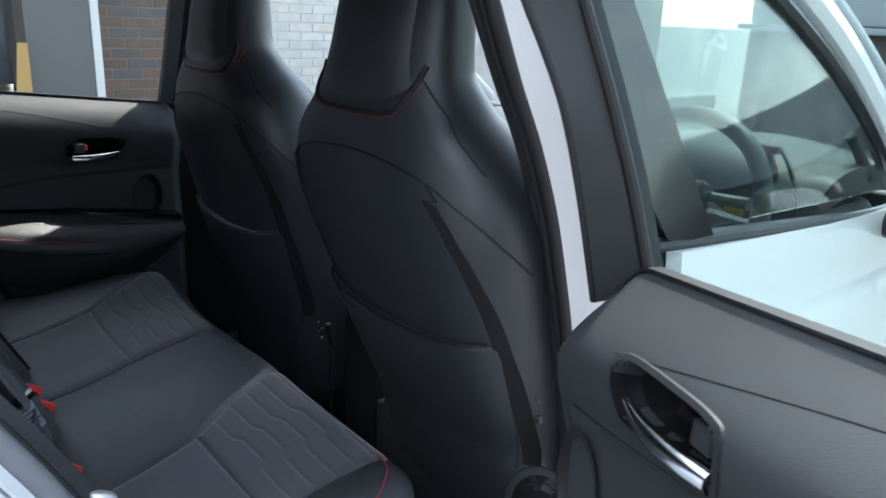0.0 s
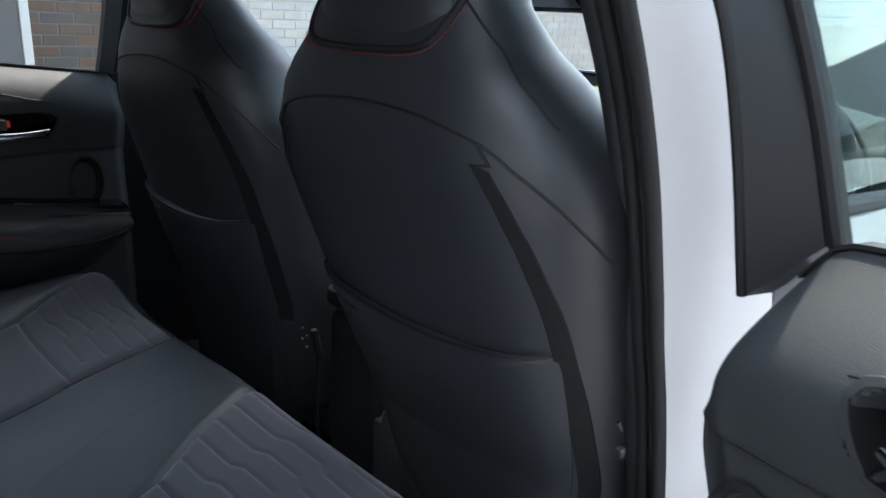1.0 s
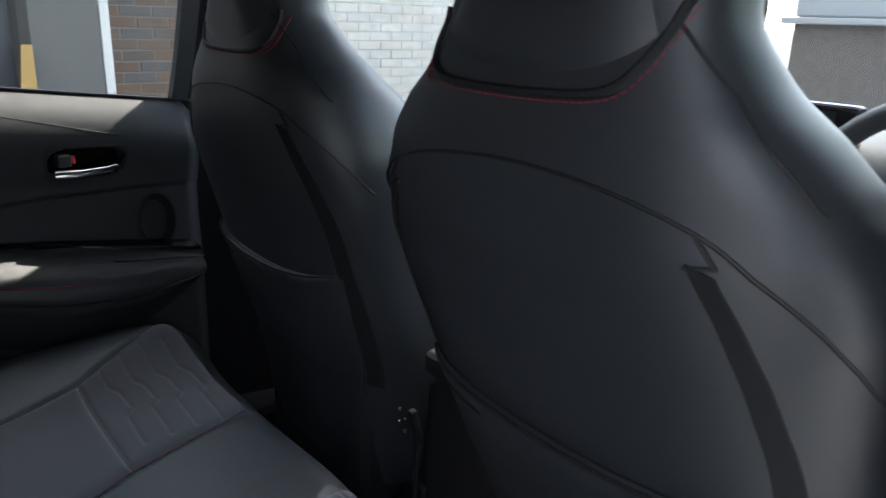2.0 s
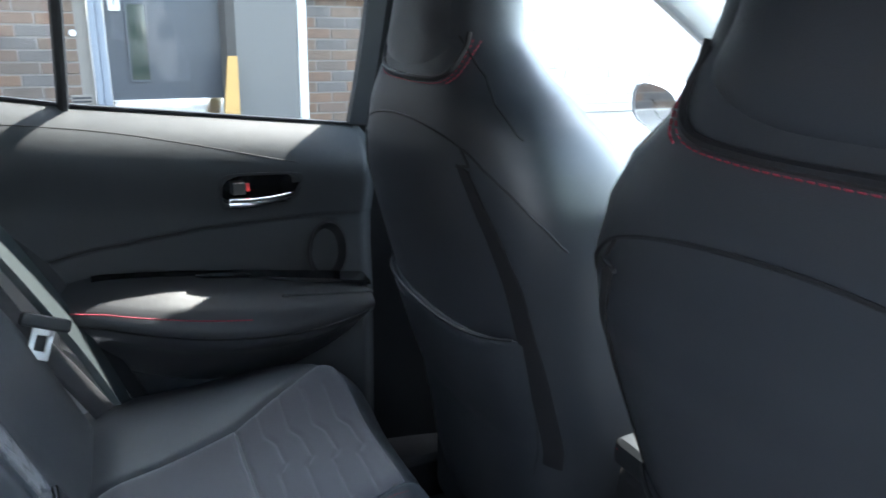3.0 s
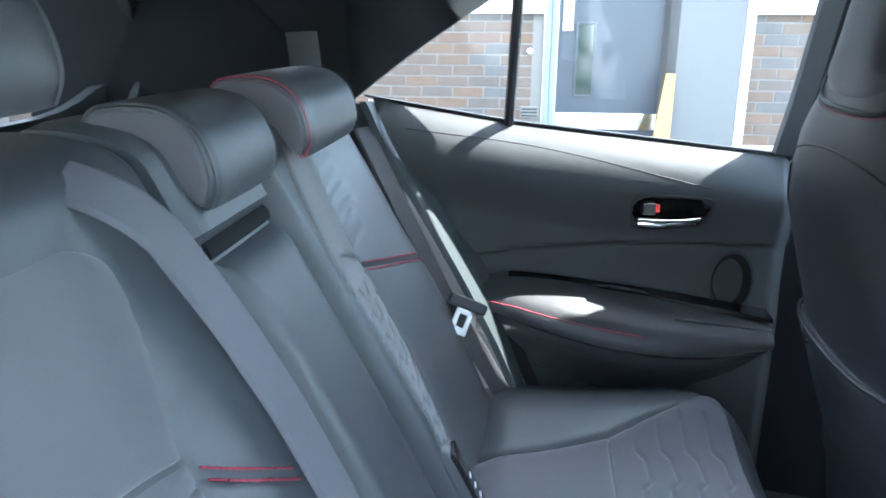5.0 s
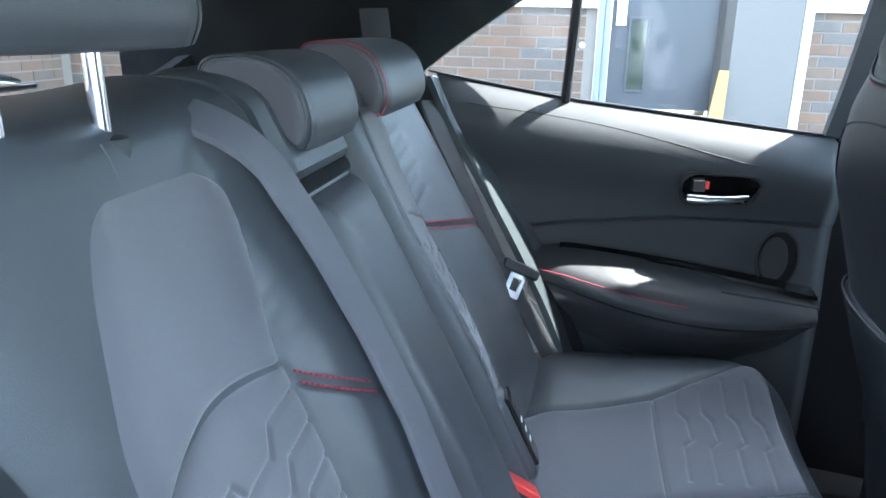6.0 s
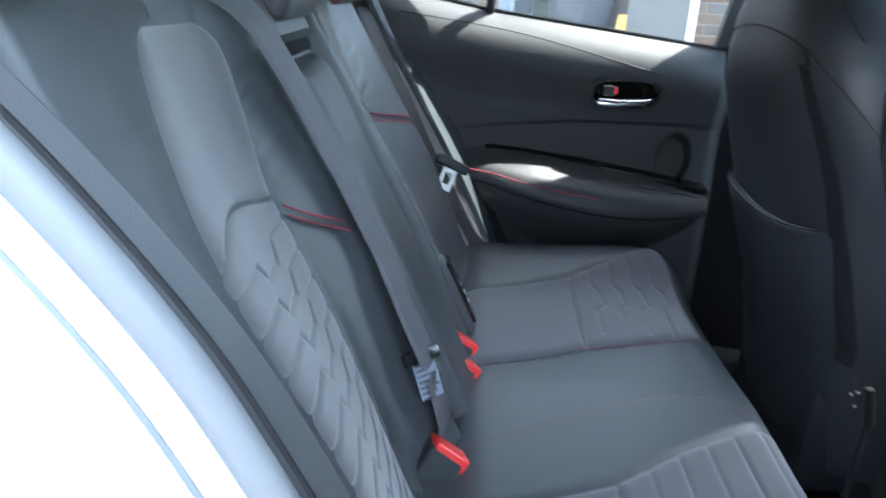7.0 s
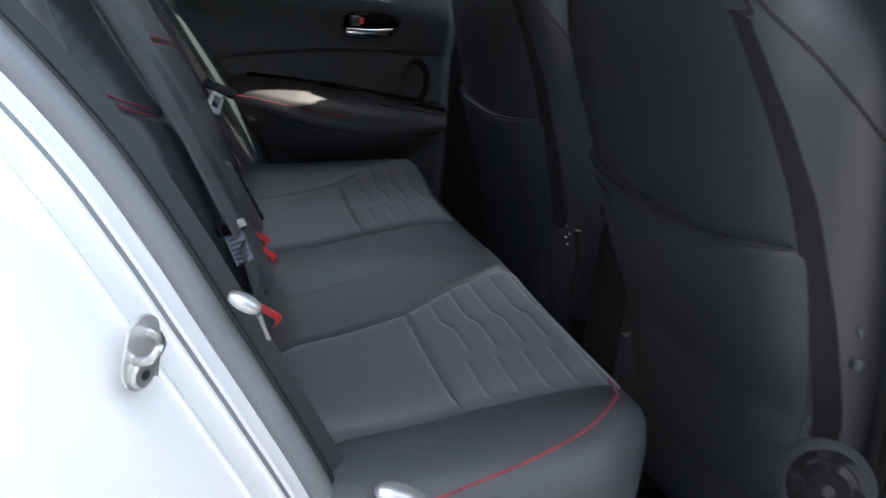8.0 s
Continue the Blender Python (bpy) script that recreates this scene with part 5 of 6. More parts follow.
    for r, dn in rings:
        for k in range(28):
            a = 2 * math.pi * k / 28
            s, z = 0.094 + 0.033 * r * math.cos(a), 0.757 + 0.050 * r * math.sin(a)
            V.append(P(s, 0.014 + out + dn * 0.8, z))
    for i in range(len(rings) - 1):
        for k in range(28):
            a, b = i * 28 + k, i * 28 + (k + 1) % 28
            F.append((a, b, b + 28, a + 28))
    mesh_part("cup_recess", V, F, RUBBER, door, "oval recess, coloured black for the shade inside")

    # handle: bezel, pocket, chrome lever, lock knob
    def ring_geo(outer, inner, pocket):
        """The handle's rim, level with the trim, or the pocket inside it."""
        k = len(outer)
        def row(line, n):
            return [P(s + ds, float(depth(np.array(s + ds), np.array(z + dh), False)) + n, z + dh) for s, z in line]
        if pocket:
            return row(inner, 0.0026) + row(inner, -0.026), [(i, (i + 1) % k, (i + 1) % k + k, i + k) for i in range(k)] + [tuple(range(k, 2 * k))]
        return row(outer, -0.012) + row(outer, 0.0030) + row(inner, 0.0026), [(r * k + i, r * k + (i + 1) % k, (r + 1) * k + (i + 1) % k, (r + 1) * k + i) for r in (0, 1) for i in range(k)]
    oc = [(0.118, 0.884), (0.130, 0.898), (0.190, 0.903), (0.245, 0.904), (0.262, 0.896), (0.265, 0.865), (0.260, 0.842), (0.245, 0.835), (0.150, 0.838), (0.136, 0.846)]
    cs, cz = 0.192, 0.870
    outer = [(cs + (p[0] - cs) * 0.91, cz + (p[1] - cz) * 0.87) for p in smooth_line([(a, b, 0) for a, b in oc + oc[:1]], 4)[:-1]]
    inner = [(cs + (a - cs) * 0.925, cz + (b - cz) * 0.87) for a, b in outer]
    mesh_part("handle_bezel", *ring_geo(outer, inner, False), PLASTIC, door, "dark moulded handle bezel")
    mesh_part("handle_pocket", *ring_geo(outer, inner, True), GLOSS_BLACK, door, "black recessed handle pocket")
    lev = smooth_line([(0.247, 0.030, 0.855), (0.214, 0.036, 0.855), (0.178, 0.037, 0.858), (0.150, 0.032, 0.862)], 5)
    mesh_part("handle_lever", *tube_geo([P(p[0] + ds, p[1] + hn, p[2] + dh) for p in lev], [0.0085 + 0.0010 * min(1.0, 0.4 * i) - 0.0055 * (i / (len(lev) - 1)) ** 1.6 for i in range(len(lev))], 14), CHROME, door, "chrome door handle")
    V, F = box_geo((0.219, 0.008, 0.867), (0.240, 0.029, 0.887), 0.003)
    mesh_part("lock_knob", [P(v[0] + ds, v[1] + hn, v[2] + dh) for v in V], F, PLASTIC, door)
    if red_mark:
        mesh_part("lock_mark", *tube_geo([P(0.217 + ds, 0.024 + hn, 0.872 + dh), P(0.217 + ds, 0.024 + hn, 0.884 + dh)], 0.0045, 6), RED_PLASTIC, door, "red unlocked mark")
    # window parts
    tops = [(s, float(z_top(np.array(s)))) for s in np.linspace(s0 * 1.3, 0.70, 30)]
    slab("belt_seal", [P(s, 0.003, z + 0.0005) for s, z in tops], [P(s, -0.011, z + 0.0005) for s, z in tops], (0, 0, 0.003), RUBBER, door, "black window seal", 6, 2)
    return P, door


FO, FS, FN = np.array((0.965, 0.708)), np.array((-0.9982, -0.0599)), np.array((0.0599, -0.9982))
def far_frame(s, n, z):
    return FO[0] + FS[0] * s + FN[0] * n, FO[1] + FS[1] * s + FN[1] * n, z + 0.016
FP, fdoor = door_parts(far_frame, "closed rear door with dark moulded trim", 0.010, dh=0.004, puff=0.004, hn=0.016, out=0.010)
mesh_part("divider_bar", *tube_geo([FP(0.466, 0.0, 1.005), FP(0.462, 0.020, 1.10), FP(0.455, 0.06, 1.30)], 0.0085, 8), RUBBER, fdoor, "black window divider")
slab("front_frame", [FP(0.040, 0.010, 0.966), FP(0.026, 0.03, 1.08), FP(0.002, 0.07, 1.34)], [FP(0.012, 0.014, 0.966), FP(-0.004, 0.034, 1.08), FP(-0.03, 0.074, 1.34)], (0, 0.02, 0), PLASTIC, fdoor, "brown-grey window frame", 4)
def pane(name, door, PF, s0, s1, z1, n0, mat):
    def fn(U, W):
        s = s0 + U * (s1 - s0)
        zb = 0.955 + 0.108 * s + 0.05 * np.clip(s - 0.45, 0, 1)
        z = zb + W * (z1 - zb)
        return PF(s, n0 + 0.20 * (z - 0.96), z)
    b = np.array(PF(0, -0.003, 0.0)) - np.array(PF(0, 0, 0.0))
    ob = mesh_part(name, *sheet_geo(fn, 6, 6, tuple(b)), mat, door)
    ob.visible_shadow = False
    return ob
pane("window_pane", fdoor, FP, 0.0, 0.462, 1.35, -0.012, CLEAR)
pane("quarter_pane", fdoor, FP, 0.475, 0.72, 1.35, -0.012, CLEAR)
slab("outer_skin", [FP(-0.02, -0.10, 0.30), FP(0.2, -0.10, 0.30), FP(0.44, -0.10, 0.30)], [FP(-0.02, -0.045, 0.95), FP(0.3, -0.045, 0.98), FP(0.70, -0.04, 1.04)], (0, 0.008, 0), PAINT, fdoor, "white painted outer skin", 6)

NO, NSV, NNV = np.array((0.8507, -0.6472)), np.array((-0.36, -0.933)), np.array((-0.933, 0.36))
NDZ = 0.048
def near_frame(s, n, z):
    return NO[0] + NSV[0] * s + NNV[0] * n, NO[1] + NSV[1] * s + NNV[1] * n, z + NDZ
NP, ndoor = door_parts(near_frame, "open rear door with dark moulded trim", 0.024, 0.055, 0.055, False, 0.027, 0.044, 0.030, 0.004, 0.015)
ch = [(0.060, 0.950, -0.012), (0.046, 1.02, 0.004), (0.033, 1.069, 0.016), (0.018, 1.117, 0.028), (-0.010, 1.20, 0.050), (-0.048, 1.32, 0.082)]
ed = [(0.022, 0.905, 0.006), (0.022, 1.01, 0.033), (0.015, 1.084, 0.053), (-0.006, 1.135, 0.067), (-0.030, 1.18, 0.080), (-0.088, 1.30, 0.114)]
slab("window_frame", [NP(s, n, z) for s, z, n in ed], [NP(s, n, z) for s, z, n in ch], tuple(np.array(NP(0, -0.025, 0)) - np.array(NP(0, 0, 0))), PLASTIC, ndoor, "dark plastic window frame", 5)
mesh_part("glass_channel", *tube_geo(smooth_line([NP(s + 0.004, n - 0.006, z) for s, z, n in ch], 5), 0.0055, 8), RUBBER, ndoor, "black glass channel")
mesh_part("frame_seal", *tube_geo(smooth_line([NP(s - 0.003, n, z) for s, z, n in ed], 5), 0.004, 8), RUBBER, ndoor)
mesh_part("top_frame", *tube_geo([NP(-0.10, 0.115, 1.345), NP(0.2, 0.115, 1.35), NP(0.45, 0.10, 1.31), NP(0.62, 0.07, 1.18), NP(0.70, 0.03, 1.05)], 0.02, 8), PAINT, ndoor, "white window frame top")
def npane(U, W):
    z = 0.955 + W * 0.39
    s = np.interp(z, [0.947, 1.02, 1.069, 1.117, 1.20, 1.35], [0.060, 0.046, 0.033, 0.018, -0.010, -0.057]) + U * (0.66 - 0.45 * np.clip(z - 1.1, 0, 1))
    z = z + 0.108 * s * (1 - W) - 0.012 * (1 - W)
    return NP(s, -0.020 + 0.26 * (z - 0.955), z)
mesh_part("window_pane", *sheet_geo(npane, 8, 8, tuple(np.array(NP(0, -0.003, 0)) - np.array(NP(0, 0, 0)))), TINTED, ndoor, "tinted window glass").visible_shadow = False
slab("outer_skin", [NP(0.020, -0.08, 0.30), NP(0.2, -0.09, 0.30), NP(0.44, -0.08, 0.30)], [NP(0.020, -0.03, 0.925), NP(0.3, -0.03, 0.965), NP(0.70, -0.02, 1.02)], tuple(np.array(NP(0, 0.008, 0)) - np.array(NP(0, 0, 0))), PAINT, ndoor, "white painted outer skin", 6)
slab("door_end", [NP(0.020, -0.075, 0.32), NP(0.020, -0.075, 0.65), NP(0.020, -0.035, 0.86)], [NP(0.020, -0.070, 0.38), NP(0.020, -0.070, 0.65), NP(0.020, -0.032, 0.86)], tuple(np.array(NP(0.01, 0, 0)) - np.array(NP(0, 0, 0))), PAINT, ndoor, "white painted door edge", 6)

# near front door, closed
def skin_fn(U, W):
    x, z = 1.005 + U * 0.93, 0.26 + W * 0.715
    return x, -0.655 - 0.030 * np.sin(np.pi * np.clip(W * 0.95, 0, 1)) + 0.014 * ramp01(W, 0.80, 0.84) - 0.004 * ramp01(W, 0.84, 1.0) + 0.05 * U ** 3, z - 0.006 - 0.058 * U * W
pdoor = mesh_part("front_door", *sheet_geo(skin_fn, 30, 50, (0, 0.02, 0)), PAINT, car, "white painted front door")
slab("inner_trim", [(1.06, -0.56, 0.30), (1.5, -0.56, 0.30), (1.9, -0.55, 0.30)], [(1.02, -0.575, 0.965), (1.5, -0.575, 0.925), (1.88, -0.56, 0.89)], (0, -0.02, 0), SOFT_TRIM, pdoor, "dark inner trim", 6)
mesh_part("waist_seal", *tube_geo(smooth_line([(0.93, -0.634, 0.981), (1.3, -0.640, 0.952), (1.6, -0.628, 0.926), (1.86, -0.60, 0.905)], 6), 0.008, 8), RUBBER, pdoor, "black waist seal")
slab("rear_frame", [(0.985, -0.642, 0.985), (0.920, -0.612, 1.10), (0.81, -0.567, 1.30)], [(1.085, -0.643, 0.97), (1.020, -0.613, 1.10), (0.92, -0.568, 1.30)], (0, 0.02, 0), GLOSS_BLACK, pdoor, "black window frame", 4)
FD_TOP = [(0.83, -0.562, 1.315), (1.02, -0.562, 1.315), (1.20, -0.57, 1.275), (1.40, -0.585, 1.185), (1.55, -0.60, 1.09), (1.66, -0.615, 1.00)]
mesh_part("upper_frame", *tube_geo(smooth_line(FD_TOP, 6), 0.013, 8), GLOSS_BLACK, pdoor, "black upper window frame")
mesh_part("roof_gutter", *tube_geo([(p[0] + 0.02, p[1] + 0.01, p[2] + 0.035) for p in smooth_line(FD_TOP, 6)], 0.026, 10), PAINT, car, "white roof side")
slab("window_pane", [(0.99, -0.632, 0.985), (1.2, -0.634, 0.98), (1.45, -0.63, 0.97), (1.66, -0.62, 0.96)], [(0.83, -0.560, 1.312), (1.05, -0.562, 1.305), (1.35, -0.582, 1.205), (1.64, -0.617, 1.01)], (0, 0.003, 0), TINTED, pdoor, "tinted window glass", 8).visible_shadow = False

# door mirrors
def door_mirror(x, y, z, s, label, shell):
    m = pose(x, y, z, 0, 0, 0)
    V, F = [], []
    n, rr = 28, [(0.0, 0.80), (0.02, 1.0), (0.06, 0.98), (0.10, 0.80), (0.125, 0.45), (0.13, 0.0)]
    for h, r in rr:
        for k in range(n):
            a = 2 * math.pi * k / n
            cy, cz = math.copysign(abs(math.cos(a)) ** 0.7, math.cos(a)), math.copysign(abs(math.sin(a)) ** 0.7, math.sin(a))
            V.append((x + h, y + 0.095 * r * cy, z + 0.062 * r * cz + 0.010 * cy * s))
    for i in range(len(rr) - 1):
        for k in range(n):
            a, b = i * n + k, i * n + (k + 1) % n
            F.append((a, b, b + n, a + n))
    mo = mesh_part("door_mirror", V, F, shell, car, label)
    V = []
    for r, dx in ((0.79, 0.004), (0.0, 0.004)):
        for k in range(n):
            a = 2 * math.pi * k / n
            cy, cz = math.copysign(abs(math.cos(a)) ** 0.7, math.cos(a)), math.copysign(abs(math.sin(a)) ** 0.7, math.sin(a))
            V.append((x + dx, y + 0.095 * r * cy, z + 0.062 * r * cz + 0.010 * cy * s))
    mesh_part("glass", V, [(k, (k + 1) % n, (k + 1) % n + n, k + n) for k in range(n)], MIRROR, mo, "mirror glass")
    mesh_part("foot", *tube_geo([(x + 0.05, y - s * 0.07, z - 0.03), (x + 0.06, y - s * 0.14, z - 0.055)], 0.022, 10), RUBBER, mo)


door_mirror(1.60, -0.77, 0.955, -1, "black door mirror", GLOSS_BLACK)
door_mirror(1.72, 0.86, 0.968, 1, "white door mirror", PAINT)
# far front door
qdoor = slab("front_door", [(1.12, 0.665, 0.30), (1.5, 0.68, 0.30), (1.92, 0.66, 0.30)], [(1.11, 0.69, 0.945), (1.5, 0.70, 0.846), (1.90, 0.68, 0.81)], (0, 0.03, 0), SOFT_TRIM, car, "dark door trim", 8)
slab("outer_skin", [(0.99, 0.78, 0.28), (1.5, 0.79, 0.28), (1.95, 0.75, 0.28)], [(0.99, 0.74, 0.945), (1.5, 0.745, 0.838), (1.93, 0.71, 0.80)], (0, -0.01, 0), PAINT, qdoor, "white painted outer skin", 8)
slab("window_pane", [(1.10, 0.715, 0.94), (1.5, 0.715, 0.836), (1.88, 0.70, 0.80)], [(1.08, 0.655, 1.33), (1.30, 0.65, 1.29), (1.62, 0.665, 1.11)], (0, 0.003, 0), CLEAR, qdoor, "window glass", 6).visible_shadow = False

# ---- dashboard ----
dash = thing("dashboard", "black soft-topped dashboard with a grey upper pad", "dashboard", (1.7, 0.05, 0.5))
def dash_fn(U, W):
    y = -0.55 + W * 1.21
    x = 1.56 + U * 0.38 + 0.06 * (W - 0.5) ** 2
    return x, y, 0.955 + 0.02 * np.sin(np.pi * U) - 0.06 * np.exp(-U * 18) + 0.03 * bump01(y, -0.33, 0.14)
mesh_part("upper_pad", *sheet_geo(dash_fn, 30, 50, (0, 0, -0.05)), SOFT_TRIM, dash, "grey-black upper pad")
mesh_part("lower_face", *box_geo((1.60, -0.54, 0.55), (1.90, 0.65, 0.90), 0.04), PLASTIC, dash)
mesh_part("trim_strip", *tube_geo([(1.572, 0.20, 0.885), (1.575, 0.40, 0.885), (1.60, 0.63, 0.885)], 0.010, 8), CHROME, dash, "satin trim strip")
for k in range(9):
    mesh_part("vent_slat", *box_geo((1.70 + 0.0, 0.40 + 0.018 * k, 0.969), (1.76, 0.409 + 0.018 * k, 0.979), 0.002), RUBBER, dash)
tab = thing("infotainment_screen", "black dashboard touch screen showing a map and the clock 13:19", "screen", (1.60, 0.0, 0.90))
mesh_part("bezel", *box_geo((1.595, -0.195, 0.895), (1.625, 0.040, 1.032), 0.008), GLOSS_BLACK, tab)
mesh_part("display", *box_geo((1.5925, -0.165, 0.905), (1.5945, 0.016, 1.022), 0.0), SCREEN, tab)
mesh_part("map", *box_geo((1.5905, -0.118, 0.930), (1.5922, -0.006, 1.004), 0.0), MAP_GLOW, tab, "lit street map")
mesh_part("map_road", *box_geo((1.5890, -0.060, 0.930), (1.5902, -0.056, 1.004), 0.0), ROAD_GLOW, tab)
mesh_part("map_streets", *join_geo([box_geo((1.5890, -0.112, z), (1.5902, -0.064, z + 0.002), 0.0) for z in (0.945, 0.962, 0.982)] + [box_geo((1.5890, -0.052, z), (1.5902, -0.010, z + 0.002), 0.0) for z in (0.950, 0.975)]), TEXT_GLOW, tab)
for k in range(5):
    mesh_part("side_key", *box_geo((1.5915, 0.022, 0.915 + 0.02 * k), (1.5945, 0.033, 0.920 + 0.02 * k), 0.001), WHITE_INK, tab)
txt = bpy.data.curves.new("clock", "FONT")
txt.body, txt.size, txt.align_x, txt.align_y = "13:19", 0.012, "CENTER", "CENTER"
tmp = new("clock_figures", txt)
bpy.context.view_layer.update()
clock_mesh = bpy.data.meshes.new_from_object(tmp.evaluated_get(bpy.context.evaluated_depsgraph_get()))
bpy.data.objects.remove(tmp)
clock_mesh.transform(Matrix(((0, 0, -1, 1.591), (-1, 0, 0, -0.062), (0, 1, 0, 1.0135), (0, 0, 0, 1))))
clock_mesh.materials.clear()
clock_mesh.materials.append(TEXT_GLOW)
ck = new("clock_figures", clock_mesh)
ck.parent = tab
ck.matrix_parent_inverse = Matrix.Translation(tab.location).inverted()

wheel = thing("steering_wheel", "dark steering wheel with satin spokes", "steering wheel", (1.42, -0.34, 0.95))
wm = pose(1.375, -0.385, 0.915, 0, -66, 0) @ Matrix.Scale(0.93, 4)
ringp = [wm @ Vector((0.178 * math.cos(a), 0.178 * math.sin(a), 0)) for a in np.linspace(0, 2 * math.pi, 49)]
mesh_part("rim", *tube_geo(ringp, 0.015, 12), LEATHER, wheel, "leather rim")
mesh_part("hub", *box_geo((-0.06, -0.075, -0.02), (0.06, 0.075, 0.025), 0.02, wm), PLASTIC, wheel)
for a in (90, 270, 180):
    d = Vector((math.cos(radians(a)), math.sin(radians(a)), 0))
    mesh_part("spoke", *tube_geo([wm @ (d * 0.06), wm @ (d * 0.17)], [0.018, 0.012], 8), CHROME, wheel, "satin spoke")
mesh_part("column", *tube_geo([wm @ Vector((0, 0, -0.02)), wm @ Vector((0, 0, -0.18))], 0.05, 14), PLASTIC, wheel)
stk = mesh_part("column_stalk", *tube_geo([(1.45, -0.40, 0.93), (1.44, -0.50, 0.935)], [0.008, 0.011], 8), GREY_PLASTIC, wheel)
stick = mesh_part("warning_sticker", *box_geo((1.545, -0.44, 0.865), (1.547, -0.40, 0.905), 0.0), ORANGE)
tagged(stick, "small yellow sticker under the dashboard", "sticker")
mount = thing("phone_mount", "small black phone mount on the dashboard with a trailing cable", "phone mount", (1.60, -0.43, 0.99))
mesh_part("clamp", *box_geo((1.588, -0.462, 0.998), (1.606, -0.422, 1.012), 0.004), RUBBER, mount)
mesh_part("base", *tube_geo([(1.60, -0.44, 0.965), (1.597, -0.44, 1.005)], [0.022, 0.008], 12), RUBBER, mount)
mesh_part("cable", *tube_geo(smooth_line([(1.59, -0.465, 1.01), (1.56, -0.50, 0.985), (1.53, -0.535, 0.94), (1.52, -0.545, 0.88)], 6), 0.0035, 6), RUBBER, mount)
rv = thing("rear_view_mirror", "black interior rear-view mirror", "mirror", (1.45, -0.02, 1.16))
mesh_part("housing", *box_geo((1.435, -0.105, 1.135), (1.47, 0.06, 1.20), 0.014), GLOSS_BLACK, rv)
mesh_part("glass", *box_geo((1.432, -0.095, 1.143), (1.4345, 0.05, 1.192), 0.001), MIRROR, rv)
mesh_part("stem", *tube_geo([(1.46, -0.02, 1.19), (1.50, -0.02, 1.24)], 0.010, 8), RUBBER, rv)

# ---- the building beyond the far windows ----
tagged(mesh_part("landing", *box_geo((-3.6, 3.9, -0.05), (9.0, WALL_Y, 0.40), 0.02), CONCRETE), "pale concrete landing along the building", "landing", kind="structure")
sdoor = thing("steel_door", "blue-grey steel door with a narrow vision pane and kick plate", "door", (1.1, WALL_Y, 0.40))
mesh_part("leaf", *box_geo((0.728, WALL_Y + 0.01, 0.45), (1.66, WALL_Y + 0.06, 2.5), 0.004), STEEL_BLUE, sdoor)
mesh_part("vision_frame", *join_geo([box_geo((0.846, WALL_Y - 0.004, 0.718), (0.862, WALL_Y + 0.02, 1.225), 0.003), box_geo((0.970, WALL_Y - 0.004, 0.718), (0.986, WALL_Y + 0.02, 1.225), 0.003), box_geo((0.862, WALL_Y - 0.004, 1.209), (0.970, WALL_Y + 0.02, 1.225), 0.003), box_geo((0.862, WALL_Y - 0.004, 0.718), (0.970, WALL_Y + 0.02, 0.734), 0.003)]), STEEL_BLUE, sdoor)
mesh_part("vision_pane", *box_geo((0.862, WALL_Y + 0.002, 0.734), (0.970, WALL_Y + 0.008, 1.209), 0.001), VISION, sdoor, "dark wired glass pane")
mesh_part("kick_plate", *box_geo((0.732, WALL_Y - 0.002, 0.493), (1.432, WALL_Y + 0.012, 0.608), 0.002), CHROME, sdoor, "bright metal kick plate")
mesh_part("lock_plate", *box_geo((0.757, WALL_Y - 0.006, 1.168), (0.826, WALL_Y + 0.012, 1.40), 0.003), WHITE_TRIM, sdoor, "white lock plate")
mesh_part("keyhole", *box_geo((0.787, WALL_Y - 0.009, 1.20), (0.796, WALL_Y + 0.0, 1.245), 0.002), RUBBER, sdoor)
mesh_part("threshold", *box_geo((0.634, WALL_Y - 0.06, 0.398), (1.55, WALL_Y + 0.06, 0.448), 0.004), CONCRETE, sdoor)
tagged(mesh_part("door_frame", *join_geo([box_geo((0.634, WALL_Y - 0.03, 0.402), (0.676, WALL_Y + 0.10, 2.55), 0.006), box_geo((0.678, WALL_Y - 0.012, 0.402), (0.724, WALL_Y + 0.10, 2.55), 0.006)]), FRAME_BLUE), "pale blue-grey steel door frame", "door frame", kind="structure")
def column_geo():
    plan = [(1.436, WALL_Y + 0.005), (1.462, WALL_Y - 0.09), (1.512, WALL_Y - 0.157), (1.930, WALL_Y - 0.157), (1.930, WALL_Y + 0.05), (1.436, WALL_Y + 0.05)]
    V = [(x, y, z) for z in (0.40, 3.15) for x, y in plan]
    return V, [tuple(range(6)), tuple(range(6, 12))] + [(i, (i + 1) % 6, (i + 1) % 6 + 6, i + 6) for i in range(6)]
tagged(mesh_part("column", *column_geo(), COLUMN, smooth=False), "grey clad column beside the steel door", "column", kind="structure")
tagged(mesh_part("trim", *box_geo((1.933, WALL_Y - 0.167, 0.40), (1.992, WALL_Y + 0.05, 3.15), 0.006), WHITE_TRIM), "white corner trim on the column", "trim", kind="structure")
def plank_geo():
    low, top = [(1.372, 4.60), (1.488, 4.60), (1.488, 4.63), (1.372, 4.63)], [(1.440, 4.66), (1.502, 4.66), (1.502, 4.685), (1.440, 4.685)]
    V = [(x, y, 0.402) for x, y in low] + [(x, y, 0.897) for x, y in top]
    return V, [(0, 1, 2, 3), (4, 5, 6, 7)] + [(i, (i + 1) % 4, (i + 1) % 4 + 4, i + 4) for i in range(4)]
tagged(mesh_part("timber_plank", *plank_geo(), PLANK, smooth=False), "yellow timber board, sawn to a taper, leaning on the grey column", "plank")
bell = mesh_part("bell_push", *disc_geo(0.021, 0.02, 20, 0.004, look((0.536, WALL_Y - 0.005, 1.029), (0.536, 0, 1.029)) @ flip), WHITE_TRIM)
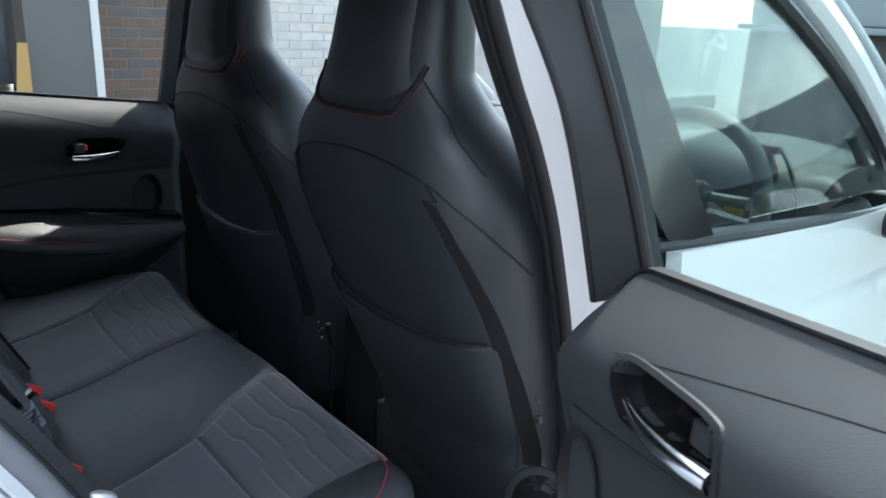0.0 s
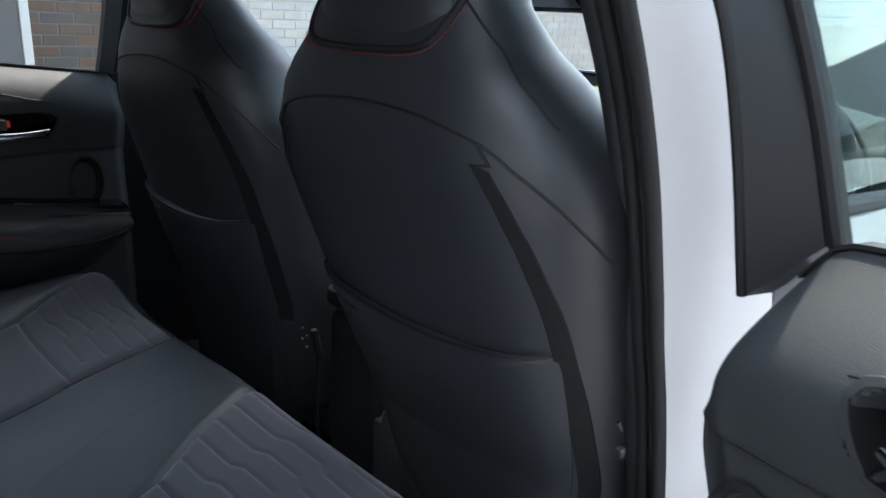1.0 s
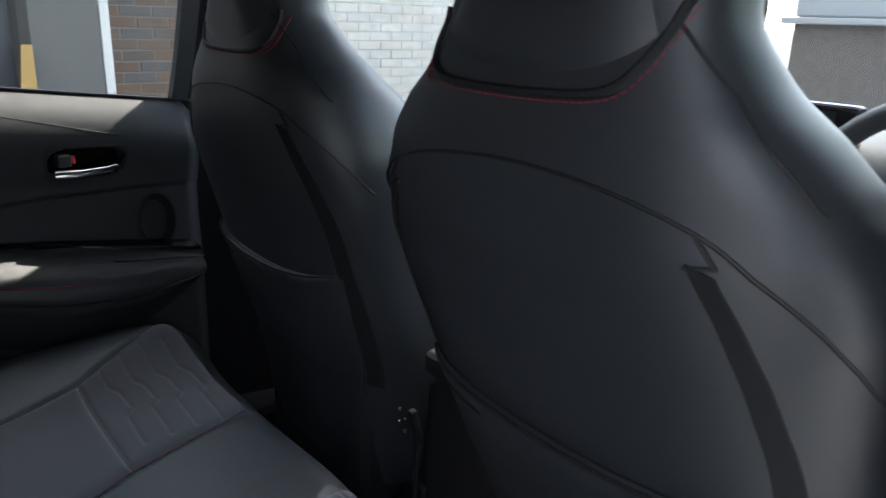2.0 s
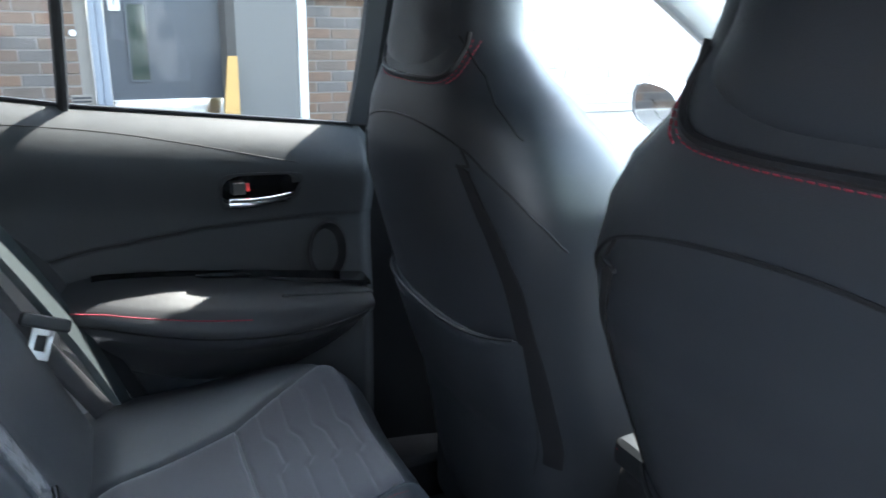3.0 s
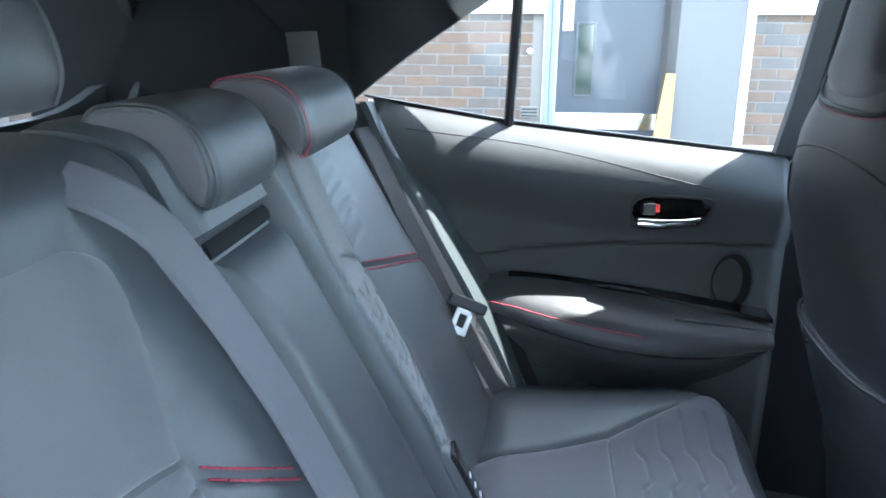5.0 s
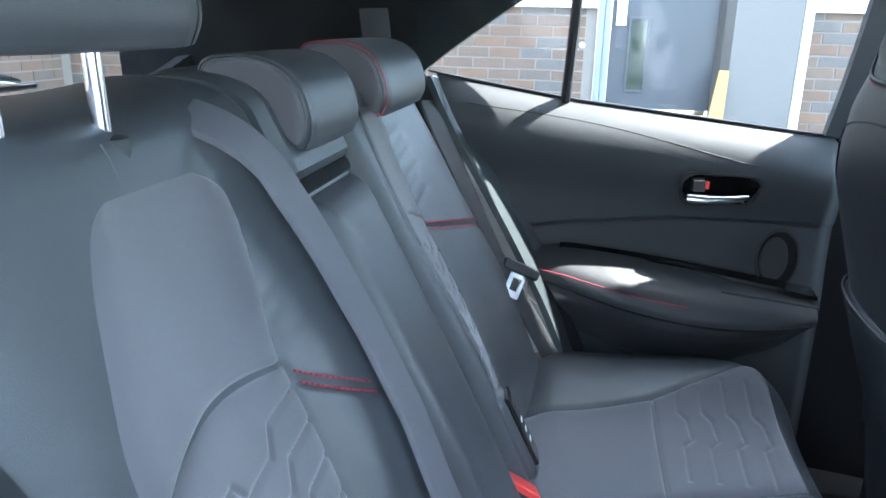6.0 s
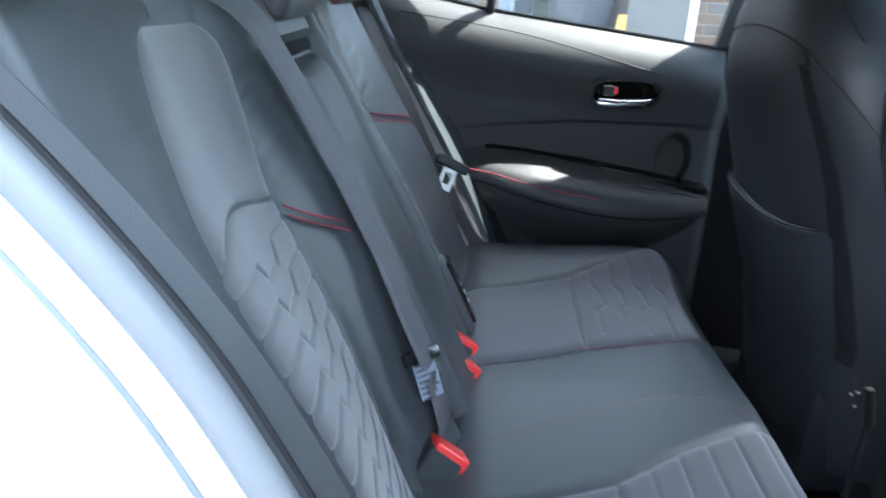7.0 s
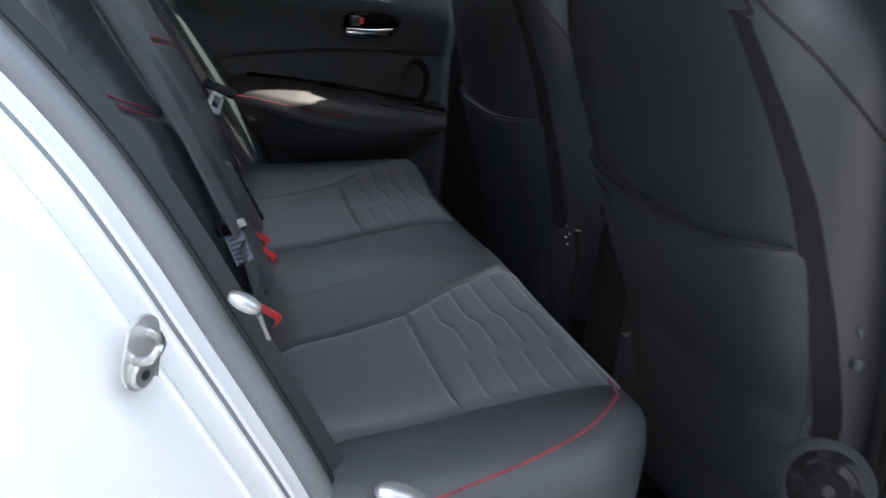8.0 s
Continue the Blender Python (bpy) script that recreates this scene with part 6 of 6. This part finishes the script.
tagged(bell, "round white bell push on the brick wall", "bell")
vent = thing("air_brick", "brown slotted air brick low in the wall", "vent", (0.55, WALL_Y, 0.57))
mesh_part("face", *box_geo((0.482, WALL_Y - 0.014, 0.566), (0.612, WALL_Y + 0.0, 0.646), 0.003), MORTAR, vent)
for k in range(3):
    mesh_part("slot", *box_geo((0.492, WALL_Y - 0.016, 0.576 + 0.023 * k), (0.602, WALL_Y - 0.010, 0.588 + 0.023 * k), 0.001), RUBBER, vent)
for x0, x1 in ((-3.6, 0.630), (1.996, 2.88)):
    tagged(mesh_part("fascia_band", *join_geo([box_geo((x0, WALL_Y - 0.05, 1.277), (x1, WALL_Y + 0.1, 1.322), 0.006), box_geo((x0, WALL_Y - 0.035, 1.326), (x1, WALL_Y + 0.1, 1.42), 0.004)]), WHITE_TRIM), "white window sill band over the brick", "band", kind="structure")
    tagged(mesh_part("upper_wall", *box_geo((x0, WALL_Y + 0.02, 1.42), (x1, WALL_Y + 0.2, 3.2)), COLUMN), "grey clad upper wall", "wall", kind="structure")
# out of view; this overhang is added to darken the wall below
tagged(mesh_part("roof_eaves", *box_geo((-3.8, WALL_Y - 1.1, 3.2), (9.2, WALL_Y + 0.6, 3.36), 0.03), WHITE_TRIM), "unseen white eaves added to keep sky light off the brick building", "eaves", kind="structure")
# yard behind and ahead: a low grey shed ahead, a brick wall behind the car
shed = thing("shed", "low brown shed with a grey metal roof edge", "shed", (10, 0, 0))
mesh_part("wall", *box_geo((9.0, -6.0, 0.0), (12.0, 3.6, 1.19)), BRICK, shed, smooth=False)
mesh_part("roof_edge", *box_geo((8.85, -6.2, 1.192), (12.2, 3.7, 1.26), 0.02), ROOF_GREY, shed)
mesh_part("roof", *box_geo((8.95, -6.1, 1.262), (12.2, 3.6, 1.95), 0.05), ROOF_GREY, shed)

# never in view; added to block low sky on the open-door side
tagged(mesh_part("wall_near", *box_geo((-9.0, -7.0, 0.0), (3.0, -6.7, 4.2)), RENDER_WALL), "unseen pale wall added across the yard to cut sky light", "wall", kind="structure")

brick_wall("wall_brown_left", "brown brick wall with grey mortar beside the steel door", -3.6, 0.630, 0.402, 1.277, WALL_Y, BRICK, MORTAR, lambda x, z: x > -1.3)
brick_wall("wall_brown_right", "brown brick wall with grey mortar beyond the column", 1.996, 2.88, 0.402, 1.277, WALL_Y, BRICK, MORTAR, lambda x, z: True)
brick_wall("wall_pale", "pale painted brick wall of the yard", 2.89, 9.0, 0.402, 1.95, WALL_Y - 0.05, PALE_BRICK, PALE_MORTAR, lambda x, z: x < 5.2 and z < 1.3)
# real low down; the unseen upper courses are added to hold back sky light
brick_wall("wall_rear", "brown brick wall behind the car, built up out of view to cut sky light", -4.6, 3.6, 0.0, 4.0, 0.0, BRICK, MORTAR, lambda x, z: False).matrix_world = pose(-3.4, 1.2, 0, 0, 0, 90)
